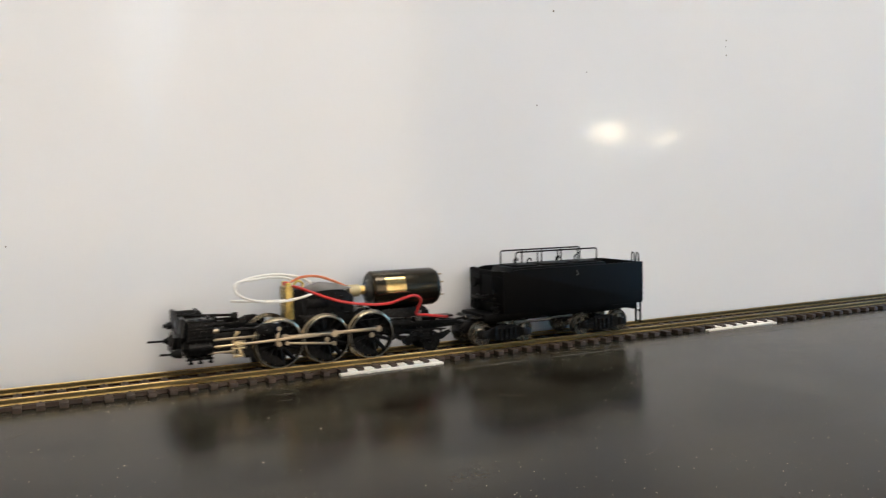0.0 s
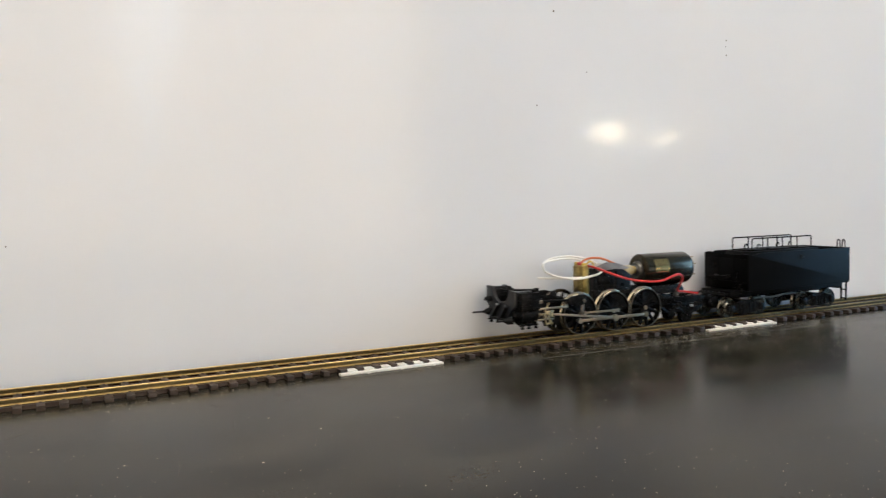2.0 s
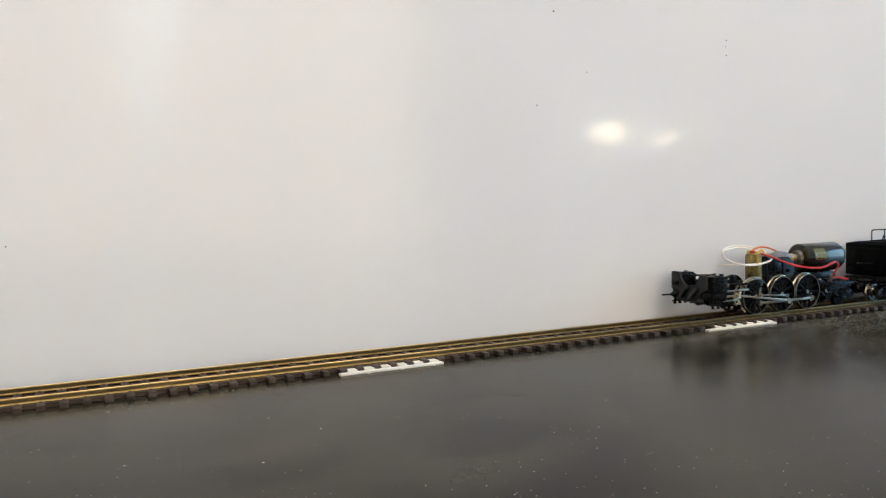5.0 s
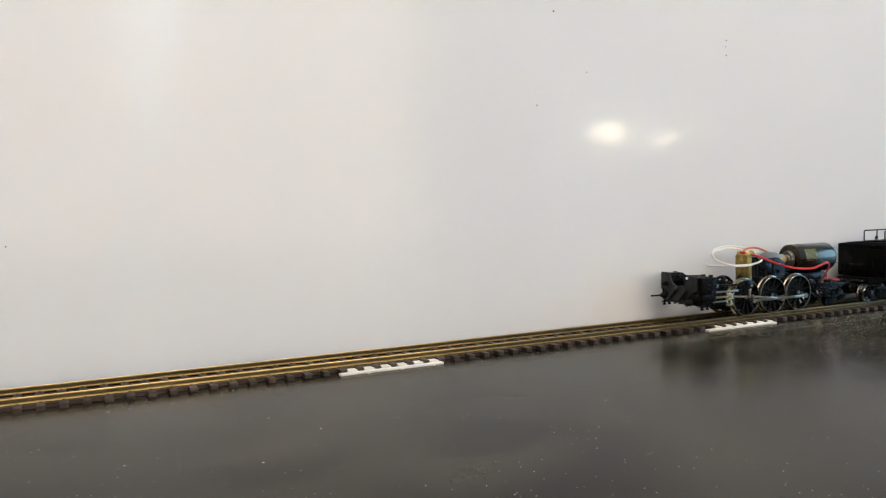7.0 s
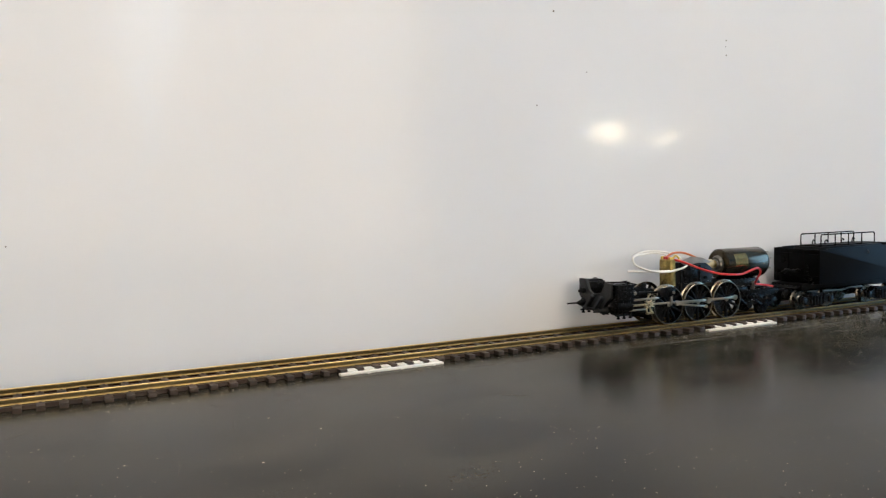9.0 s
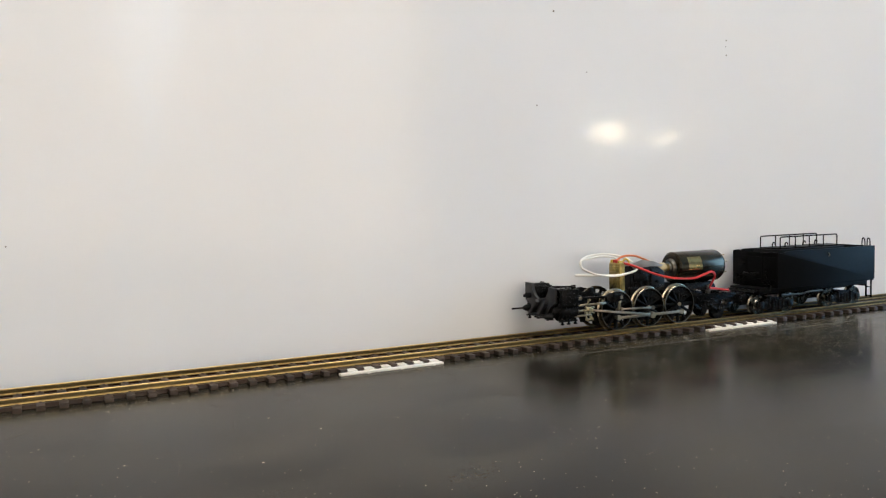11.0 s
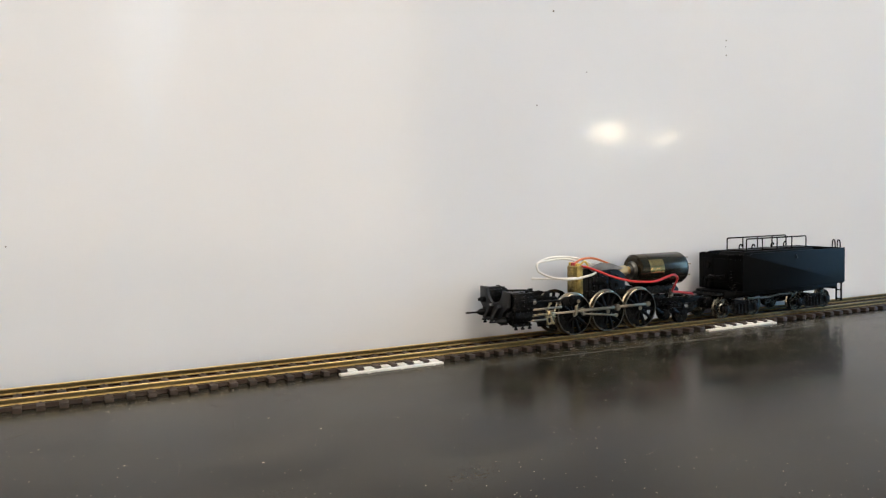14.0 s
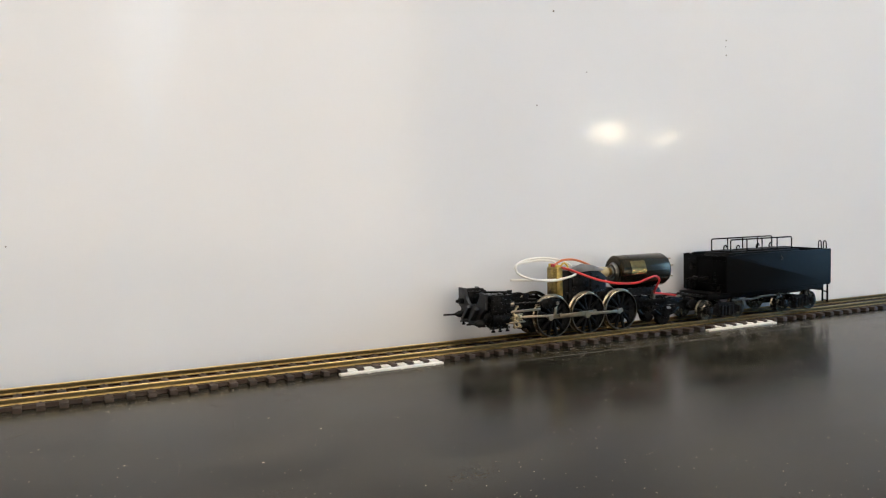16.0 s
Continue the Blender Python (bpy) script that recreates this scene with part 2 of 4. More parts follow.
def curtain_material():
    m = mat("cream_cotton", (0.80, 0.705, 0.61), 0.9, vary=0.05, scale=30)
    nt = m.node_tree
    tr = nt.nodes.new("ShaderNodeBsdfTranslucent")
    mx = nt.nodes.new("ShaderNodeMixShader")
    mx.inputs[0].default_value = 0.56
    nt.links.new(nt.nodes["Color Ramp"].outputs[0], tr.inputs["Color"])
    nt.links.new(nt.nodes["Principled BSDF"].outputs[0], mx.inputs[1])
    nt.links.new(tr.outputs[0], mx.inputs[2])
    clear = nt.nodes.new("ShaderNodeBsdfTransparent")
    sheer = nt.nodes.new("ShaderNodeMixShader")
    sheer.inputs[0].default_value = 0.10
    nt.links.new(mx.outputs[0], sheer.inputs[1])
    nt.links.new(clear.outputs[0], sheer.inputs[2])
    clear.inputs["Color"].default_value = (1.0, 0.90, 0.77, 1)
    nt.links.new(sheer.outputs[0], nt.nodes["Material Output"].inputs["Surface"])
    return m


M_CURTAIN = curtain_material()


def curtain(x0, side, folds):
    # a hanging cloth with soft folds; its free edge leans
    bm = B()
    nx, nz = 40, 12
    grid = []
    for j in range(nz + 1):
        z = -0.64 + 2.02 * j / nz
        x1 = 0.385 + side * max(0.0, z - 0.12) * 0.19
        grid.append([bm.verts.new((x0 + (x1 - x0) * i / nx, -2.53 + 0.010 * math.sin(folds * i / nx * 6.283), z)) for i in range(nx + 1)])
    for a, b in zip(grid, grid[1:]):
        for i in range(nx):
            bm.faces.new((a[i], a[i + 1], b[i + 1], b[i]))
    me = mesh_of("curtain", bm, M_CURTAIN, True, 1.0)
    return tagged(new("curtain", me), "unseen sheer cream curtain, added to shape the window's light", "curtain", group="curtains")


# unseen, added so that the gap between them reflects as a bright streak
curtain(-0.59, -1, 5)
curtain(1.36, 1, 4)

window_frame("window_1", "x", -2.58, -0.62, 1.39, -0.65, 1.40)
window_frame("window_2", "y", 3.65, -2.05, -0.45, -0.5, 1.55)
shell("backdrop", box(B(), -0.70, 1.43, -2.63, -2.61, -0.74, 1.45), M_SKY, "bright plain daylight outside the window", "sky")
shell("backdrop_east", box(B(), 4.00, 4.02, -2.9, 0.3, -0.75, 1.75), M_SKYBLUE, "bright plain daylight outside the window", "sky")


def ceiling_light():
    root = tagged(new("ceiling_light"), "white framed ceiling light panel, switched on", "ceiling light")
    root.location = (0.30, -0.66, 1.75)
    bm = B()
    for x0, x1, y0, y1 in ((-830, 830, -280, -260), (-830, 830, 260, 280), (-830, -810, -260, 260), (810, 830, -260, 260)):
        box(bm, x0, x1, y0, y1, -30, 0)
    part("frame", bm, M_FRAMEW, root)
    part("diffuser", box(B(), -808, 808, -258, 258, -14, -8), M_PANEL, root)


ceiling_light()


def wall_lamp(x, z, r, flat):
    root = tagged(new("wall_lamp"), "small wall lamp with a glowing warm glass shade", "lamp", group="wall lamps")
    root.location = (x, -3.3, z)
    part("bracket", rod(B(), (0, 0, 0), (0, 60, 0), 12), M_BRASS, root)
    bm = B()
    lathe(bm, [(-r * flat, r * 0.35), (-r * flat * 0.7, r * 0.8), (0, r), (r * flat * 0.7, r * 0.8), (r * flat, r * 0.35)], "z", (0, 60 + r * 0.9, 0), 24)
    part("shade", bm, M_SHADE, root, "glowing warm shade")


wall_lamp(2.76, 0.408, 80, 0.46)
wall_lamp(3.14, 0.364, 58, 0.40)

# ---- track ----
track = tagged(new("railway_track"), "brass model railway track on brown plastic sleepers", "railway track")


def rail_profile():
    # foot, web and head of a small flat-bottomed rail
    half = [(0.0, 1.75), (1.05, 1.75), (1.05, 1.93), (0.78, 2.20), (0.15, 2.32), (0.15, 3.40), (0.40, 3.50), (0.40, 3.77), (0.27, 3.9)]
    return half + [(-y, z) for y, z in reversed(half[1:])]


for yc in (0.0, 17.3):
    part("rail", slab(B(), [(yc + y, z) for y, z in rail_profile()], -480, 900, "x"), M_RAIL, track)
# thin dark strips over the webs paint in the shade below each head
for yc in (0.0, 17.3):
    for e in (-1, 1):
        part("rail_web_shade", box(B(), -480, 900, yc + e * 0.225 - 0.04, yc + e * 0.225 + 0.04, 2.27, 3.46), M_WEBSHADE, track, "dark strip on the rail's web, shade under the head put into its colour")
for yc in (-2.2, 19.2):
    part("sleeper_web", box(B(), -480, 900, yc - 0.6, yc + 0.6, 0.2, 1.6), M_SLEEPER, track)
for yc in (3.4, 13.9):
    part("sleeper_web", box(B(), -480, 900, yc - 0.5, yc + 0.5, 0.2, 1.4), M_SLEEPER, track)


def sleeper_mesh(rough):
    rng = random.Random(rough)
    bm = B()
    w = 1.35 + rng.uniform(-0.08, 0.08)
    box(bm, -w, w, -7.1 + rng.uniform(-0.15, 0.15), 24.2, 0.0, 1.75, 0.14)
    for yc in (0.0, 17.3):
        for s in (-1, 1):
            box(bm, -0.45, 0.45, yc + s * 1.2 - 0.35, yc + s * 1.2 + 0.35, 1.75, 2.0, 0.0)
    return mesh_of("sleeper", bm, M_SLEEPER)


SLEEPERS = [sleeper_mesh(i) for i in range(4)]
for k in range(-66, 126):
    s = new("sleeper", SLEEPERS[(k * 7) % 4])
    s.parent = track
    s.location = ((FIRST + k * PITCH_MM) * MM, 0, 0)


def white_strip(x0, x1, k0, label):
    # a toothed strip of white plastic set between the sleepers, with small tabs at its front
    front = -10.2
    bm = B()
    box(bm, x0, x1, front, -7.4, 0.0, 0.8, 0.15)
    for i in range(6):
        a = FIRST + (k0 + i) * PITCH_MM
        box(bm, max(x0, a + 1.55), min(x1, a + PITCH_MM - 1.55), -7.4, -3.0, 0.0, 1.25, 0.12)
        if i % 2:
            box(bm, a + 1.2, a + 2.4, front - 0.5, front, 0.0, 0.4)
    return tagged(new("plastic_strip", mesh_of("plastic_strip", bm, M_WHITE)), label, "plastic strip", group="white joint strips")


white_strip(105.6, 149.6, 16, "toothed white plastic strip slotted between the sleepers")
white_strip(292.6, 338.4, 43, "toothed white plastic strip slotted between the sleepers")

# ---- locomotive chassis ----
# the body is drawn along its own ruler, on which the second axle is at 308.2; the thing's own space starts below that axle
RULER, LX, CY = 308.2, 228.4, 8.65
loco = tagged(new("locomotive"), "bare black model steam locomotive chassis with motor and loose wires", "model locomotive")
WHEEL_R, CRANK, BASE = 9.3, 3.3, 18.86
AXLES = (-BASE, 0.0, BASE)


SHIFT = Vector((0, 0, 0))


def lp(name, bm, material, label="", parent=None, smooth=True):
    for v in bm.verts:
        v.co = Vector(((v.co.x + SHIFT.x - RULER) * 0.975 - 2.2, v.co.y + SHIFT.y, (v.co.z + SHIFT.z) * 1.05 - 0.6))
    return part(name, bm, material, parent or loco, label, smooth=smooth)


def wheel_meshes(near):
    s = -1.0 if near else 1.0
    tyre = B()
    prof = [(1.5, WHEEL_R + 0.75), (0.95, WHEEL_R + 0.75), (0.6, WHEEL_R + 0.05), (-1.15, WHEEL_R), (-1.3, WHEEL_R - 0.15),
            (-1.3, WHEEL_R - 0.62), (-0.6, WHEEL_R - 0.8), (1.5, WHEEL_R - 0.8)]
    rings = []
    for a, r in prof:
        rings.append([tyre.verts.new((r * math.cos(2 * math.pi * i / 64), -s * a, r * math.sin(2 * math.pi * i / 64))) for i in range(64)])
    for a, b in zip(rings, rings[1:] + rings[:1]):
        for i in range(64):
            tyre.faces.new((a[i], a[(i + 1) % 64], b[(i + 1) % 64], b[i]))
    centre = B()
    lathe(centre, [(-1.0, 0.5), (-1.0, 2.0), (1.0, 2.0), (1.0, 0.5)], "y", seg=24)
    # crank web towards the pin and balance weight opposite
    slab(centre, [(-1.5, -1.9), (CRANK, -1.5), (CRANK + 1.3, -0.7), (CRANK + 1.3, 0.7), (CRANK, 1.5), (-1.5, 1.9)], -0.95, 0.95, "y", 0.2)
    arc = [(math.cos(a) * (WHEEL_R - 1.2), math.sin(a) * (WHEEL_R - 1.2)) for a in [math.pi + (i / 10 - 0.5) * 1.9 for i in range(11)]]
    slab(centre, arc, -0.75, 0.6, "y")
    hub = B()
    lathe(hub, [(0.9, 0.4), (0.9, 1.0), (1.25, 0.9), (1.25, 0.3)] if not near else [(-1.35, 0.3), (-1.35, 0.95), (-0.9, 1.05), (-0.9, 0.4)], "y", seg=16)
    pin = B()
    y0, y1 = (-3.6, -0.9) if near else (0.9, 3.0)
    lathe(pin, [(y0, 0.2), (y0, 0.62), (y1, 0.62), (y1, 0.2)], "y", (CRANK, 0, 0), 16)
    face = B()
    ends = [[face.verts.new((r * math.cos(2 * math.pi * i / 64), s * y, r * math.sin(2 * math.pi * i / 64))) for i in range(64)]
            for y, r in ((1.30, WHEEL_R - 0.12), (1.42, WHEEL_R - 0.2), (1.42, WHEEL_R - 0.55), (1.30, WHEEL_R - 0.62))]
    for a, b in zip(ends, ends[1:] + ends[:1]):
        for i in range(64):
            face.faces.new((a[i], a[(i + 1) % 64], b[(i + 1) % 64], b[i]))
    return [mesh_of(n, b, m) for n, b, m in (("rim_face", face, M_RIM), ("wheel", tyre, M_TYRE), ("wheel_centre", centre, M_BLACK), ("axle_end", hub, M_STEEL), ("crank_pin", pin, M_STEEL))]


SPOKE = mesh_of("spoke", rod(B(), (1.6, 0, 0), (WHEEL_R - 0.7, 0, 0), 0.8, 8), M_TENDER)
WHEELS = []
for near, yw in ((True, 0.3), (False, 17.0)):
    meshes = wheel_meshes(near)
    meshes = [meshes[1], meshes[0]] + meshes[2:]
    for xa in AXLES:
        w = new("wheel", meshes[0])
        w.parent = loco
        tagged(w, "spoked driving wheel with a bright nickel tyre")
        for me in meshes[1:]:
            c = new(me.name, me)
            c.parent = w
        for k in range(12):
            c = new("spoke", SPOKE)
            c.parent = w
            c.rotation_euler = (0, 2 * math.pi * (k + 0.5) / 12, 0)
        WHEELS.append((w, xa, yw))
for xa in AXLES:
    part("axle", rod(B(), (xa, 1.5, WHEEL_R), (xa, 15.8, WHEEL_R), 1.5, 16), M_STEEL, loco)

# frames and gearbox
FRAME = [(264, 8.4), (280, 6.2), (281, 3.2), (294, 3.2), (295, 4.6), (301, 4.6), (302, 3.2), (314, 3.2), (315, 4.6), (321.5, 4.6), (322.5, 3.2),
         (334, 3.2), (335, 8.6), (352, 8.8), (370, 9.4), (370, 11.2), (350, 12.5), (338, 14.8), (300, 15.0), (282, 15.0), (276, 16.5), (264, 16.5)]
for y0 in (2.6, 13.2):
    lp("side_frame", slab(B(), FRAME, y0, y0 + 1.5, "y", 0.15), M_BLACK)
lp("frame_stretcher", box(B(), 264, 282, 4.1, 13.2, 9.5, 15.5, 0.3), M_BLACK)
lp("frame_stretcher", box(B(), 333, 350, 4.1, 13.2, 9.5, 13.8, 0.3), M_BLACK)
# gearbox and motor
SHIFT = Vector((0.6, -0.6, 0.0))
lp("gearbox", slab(B(), [(297.8, 9.0), (320, 9.0), (323, 12), (323, 24.6), (318, 27.8), (303, 28.4), (297.8, 28.4)], 3.2, 14.1, "y", 0.4), M_SATIN, "black plastic gearbox housing")
det = B()
for x in (301.5, 307.5, 314.0):
    box(det, x - 0.5, x + 0.5, 2.7, 3.3, 12.0, 26.6, 0.12)
box(det, 299.0, 321.5, 2.5, 3.3, 17.6, 18.8, 0.15)
box(det, 303.0, 312.0, 2.4, 3.3, 21.0, 24.6, 0.25)
for x, z in ((304.4, 19.9), (310.8, 19.9), (317.6, 20.4), (317.6, 24.4), (320.6, 15.6)):
    rod(det, (x, 2.3, z), (x, 3.3, z), 0.75, 10)
lp("gearbox_rib", det, M_BLACK)
lp("worm_cover", lathe(B(), [(302.0, 1.0), (302.0, 3.4), (303.0, 3.9), (316.0, 3.9), (317.0, 3.4), (317.0, 1.0)], "x", (0, 6.0, 15.6), 24), M_BLACK)
blk = slab(B(), [(294.4, 17.5), (297.6, 17.5), (297.6, 29.4), (296.8, 30.0), (295.2, 30.0), (294.4, 29.4)], 2.6, 10.6, "y", 0.25)
for z in (19.5, 22.5, 25.5, 28.0):
    box(blk, 294.2, 294.5, 3.4, 9.8, z - 0.5, z + 0.4, 0.1)
lp("gear_block", blk, M_OLD, "tarnished brass gear block")
for y, z, m in ((6.2, 30.0, M_RED), (8.0, 30.0, M_RED), (9.8, 30.0, M_YELLOW), (4.4, 29.8, M_YELLOW)):
    lp("solder_lug", box(B(), 295.0, 297.2, y - 0.6, y + 0.6, z - 1.2, z + 1.2, 0.3), m)
lp("tape", slab(B(), [(300, 28.6), (309, 30.0), (316, 29.2), (322, 27.9), (322, 27.6), (316, 28.6), (309, 29.4), (300, 28.2)], 3.0, 13.8, "y", 0.08), M_TAPE, "wrinkled grey tape over the gearbox")
lp("tape_flap", slab(B(), [(300.5, 28.9), (308, 30.9), (315, 30.0), (321.0, 28.0), (320.4, 27.2), (313, 27.6), (303, 27.0)], 2.5, 2.9, "y", 0.08), M_TAPE, "loose flap of grey tape")
lp("gear_cover", lathe(B(), [(5.0, 0.5), (5.0, 3.6), (12.2, 3.6), (12.2, 0.5)], "y", (326.5, 0, 15.8), 24), M_SATIN)

# motor
SHIFT = Vector((0.0, -0.6, 0.0))
MZ = 25.5
motor = lp("motor", lathe(B(), [(332.3, 2.0), (332.3, 6.6), (333.2, 7.45), (338.2, 7.5), (338.2, 7.42), (338.8, 7.42), (338.8, 7.5), (360.8, 7.5), (361.7, 7.2), (361.7, 2.0)], "x", (0, CY, MZ), 56), M_CAN, "glossy black-nickel electric motor can")
lp("bearing_boss", lathe(B(), [(330.2, 1.0), (330.2, 2.2), (330.9, 2.6), (330.9, 3.6), (331.7, 3.9), (332.4, 4.6), (332.4, 1.0)], "x", (0, CY, MZ), 28), M_RIM, "", motor)
lp("end_cap", lathe(B(), [(361.7, 1.0), (361.7, 6.9), (362.9, 6.6), (363.2, 5.6), (363.2, 1.0)], "x", (0, CY, MZ), 36), M_SATIN, "black plastic end cap", motor)
# raised gold patch that paints a warm reflection on the can
lab = B()
for a0, a1, x0, x1 in ((138, 186, 337.6, 346.5),):
    rings = []
    for i in range(9):
        w = radians(a0 + (a1 - a0) * i / 8)
        rings.append([lab.verts.new((x, CY + r * math.cos(w), MZ + r * math.sin(w))) for x, r in ((x0, 7.52), (x1, 7.52), (x1, 7.60), (x0, 7.60))])
    for a, b in zip(rings, rings[1:]):
        for k in range(4):
            lab.faces.new((a[k], a[(k + 1) % 4], b[(k + 1) % 4], b[k]))
    lab.faces.new(rings[0])
    lab.faces.new(rings[-1])
lp("label", lab, mat("gold_glint", (0.42, 0.31, 0.13), 0.16, metal=0.9, vary=0.4, scale=260), "gold patch standing in for a reflection on the motor can", motor)
for y, z in ((3.0, 27.5), (5.0, 30.5), (3.4, 22.5)):
    lp("terminal", box(B(), 362.9, 364.6, y - 0.7, y + 0.7, z - 0.25, z + 0.25, 0.08), M_STEEL, "", motor)
lp("coupling", lathe(B(), [(327.2, 0.4), (327.2, 1.8), (330.6, 1.8), (330.6, 0.4)], "x", (0, CY, MZ + 0.4), 20), M_BRASS, "brass shaft coupling")
lp("coupling_sleeve", lathe(B(), [(323.0, 0.6), (323.0, 2.4), (327.8, 2.4), (328.2, 2.1), (328.2, 0.6)], "x", (0, CY, MZ + 0.4), 20), M_CLEAR, "milky plastic coupling sleeve")
lp("motor_bracket", slab(B(), [(335, 15.0), (348, 14.4), (358, 14.6), (358, 16.2), (356, 18.2), (337, 18.2), (335, 17.0)], 4.0, 13.3, "y", 0.3), M_BLACK)

# wires
SHIFT = Vector((0.8, -3.5, -0.9))
lp("red_wire", tube(B(), [(297.5, 7.0, 30.6), (300.5, 3.6, 29.6), (311, 0.2, 25.6), (319, -1.4, 23.6), (327, -2.0, 22.6), (335, -2.0, 22.5), (342, -1.6, 24.0), (347, -0.8, 24.6), (350.4, 0.4, 22.6), (349.4, 1.8, 18.8), (349.8, 3.2, 16.6), (355, 4.4, 15.8), (365, 5.4, 14.2)], 0.52), M_RED, "red insulated wire")
SHIFT = Vector((1.5, 0.0, 0.0))
lp("orange_wire", tube(B(), [(298, 10, 30.6), (303, 10.5, 32.2), (310, 10.5, 32.0), (317, 9.5, 29.6), (322, 9.0, 27.2)], 0.5), M_ORANGE, "orange insulated wire")
lp("yellow_wire", tube(B(), [(297.6, 5.2, 30.0), (299.6, 5.0, 31.4), (301.5, 5.0, 30.2), (301, 4.2, 28.6)], 0.45), M_YELLOW, "yellow insulated wire")
SHIFT = Vector((3.2, 2.6, 0.3))
loop = []
WX, WY, WZ = 289.0, 5.0, 28.7
loop += [(297.4, 8.6, 30.5), (296, 9.0, 31.6), (290, 10.0, 32.3), (283, 9.2, 32.0), (WX - 14.6, 6.2, WZ + 2.6)]
for i in range(1, 20):
    a = math.pi - 0.25 + i * 2 * math.pi / 19
    loop.append((WX + 15.6 * math.cos(a), WY + 6.0 * math.sin(a), WZ + 4.5 * math.sin(a)))
lp("white_wire", tube(B(), loop, 0.5, n=6), M_WWIRE, "looped white insulated wire")
lp("white_wire", tube(B(), [(306.4, 3.0, 28.0), (301.5, -0.6, 25.9), (294, -0.6, 24.6), (287, 2.2, 24.3), (280, 5.4, 24.4), (272.2, 8.2, 24.7)], 0.5, n=6), M_WWIRE, "free end of the white wire")

# front casting: saddle with a round seat, a cylinder and steam chest on each side, pilot fittings; in the thing's own space
SHIFT = Vector((0, 0, 0))
NOSE, REAR = -55.2, -45.0


def saddle_outline(top):
    # symmetrical about the centre line; a round seat is cut from the top
    pts = [(-11.8, top - 0.9), (-7.5, top - 0.8)]
    for i in range(13):
        a = math.pi * (1 + i / 12)
        pts.append((7.0 * math.cos(a), top - 0.5 + 6.6 * math.sin(a)))
    pts += [(7.6, top), (12.6, top), (12.6, 15.4), (7.8, 13.2), (6.2, 9.8), (4.5, 8.8), (-4.5, 8.8), (-6.2, 9.8), (-7.8, 13.2), (-11.8, 15.4)]
    return [(CY + y, z) for y, z in pts]


saddle = part("saddle", slab(B(), saddle_outline(23.0), NOSE, NOSE + 1.5, "x", 0.2), M_SADDLE, loco, "satin black smokebox saddle with a round seat")
part("saddle_back", slab(B(), saddle_outline(22.4), REAR - 1.5, REAR, "x", 0.2), M_SATIN, saddle)
part("saddle_core", box(B(), NOSE + 1.5, REAR - 1.5, CY - 8.6, CY + 8.6, 8.4, 15.8, 0.2), M_SATIN, saddle)
for s_ in (-1, 1):
    part("saddle_cheek", box(B(), NOSE + 1.5, REAR - 1.5, CY + s_ * 9.3 - 1.1, CY + s_ * 9.3 + 1.1, 15.8, 21.4 if s_ < 0 else 22.6, 0.2), M_SATIN, saddle)
for ya, za, yb, zb in ((15.4, 9.0, 9.4, 15.6), (8.4, 9.0, 2.4, 15.4)):
    part("brace", slab(B(), [(ya - 0.5, za - 0.5), (ya + 0.5, za + 0.5), (yb + 0.5, zb + 0.5), (yb - 0.5, zb - 0.5)], NOSE - 2.0, NOSE, "x", 0.12), M_SADDLE, loco)
part("pilot_deck", slab(B(), [(NOSE - 2.4, 9.0), (NOSE, 8.3), (NOSE + 1.0, 8.3), (NOSE + 1.0, 9.8), (NOSE - 1.8, 9.8)], 2.6, 14.8, "y", 0.2), M_SATIN, loco)
for y, z, tip, lab in ((18.2, 11.4, -64.2, "slim black pilot rod"), (0.4, 9.2, -62.2, "slim black pilot rod")):
    bar = B()
    lathe(bar, [(NOSE - 3.4, 0.3), (NOSE - 3.2, 0.7), (NOSE - 1.6, 1.5), (NOSE + 0.4, 1.7), (NOSE + 0.4, 0.3)], "x", (0, y, z), 16)
    rod(bar, (NOSE - 3.0, y, z), (tip, y + 0.2, z + 0.1), 0.42, 10)
    part("pilot_rod", bar, M_SATIN, loco, lab)
boss = rod(B(), (NOSE - 1.9, 17.2, 17.3), (NOSE + 0.2, 17.2, 17.3), 1.35, 14)
rod(boss, (NOSE - 3.2, 17.2, 17.3), (NOSE - 1.8, 17.2, 17.3), 0.75, 12)
part("boss", boss, M_SATIN, loco)
foot = B()
for x in (NOSE + 0.6, NOSE + 3.0, NOSE + 5.4):
    rod(foot, (x, 3.4, 7.2), (x, 3.4, 9.0), 0.4, 8)
    lathe(foot, [(7.0, 0.2), (7.0, 0.65), (7.6, 0.65), (7.6, 0.2)], "z", (x, 3.4, 0), 10)
rod(foot, (NOSE - 1.0, 3.4, 8.0), (REAR, 3.0, 8.3), 0.35, 8)
part("pilot_step", foot, M_SATIN, loco)


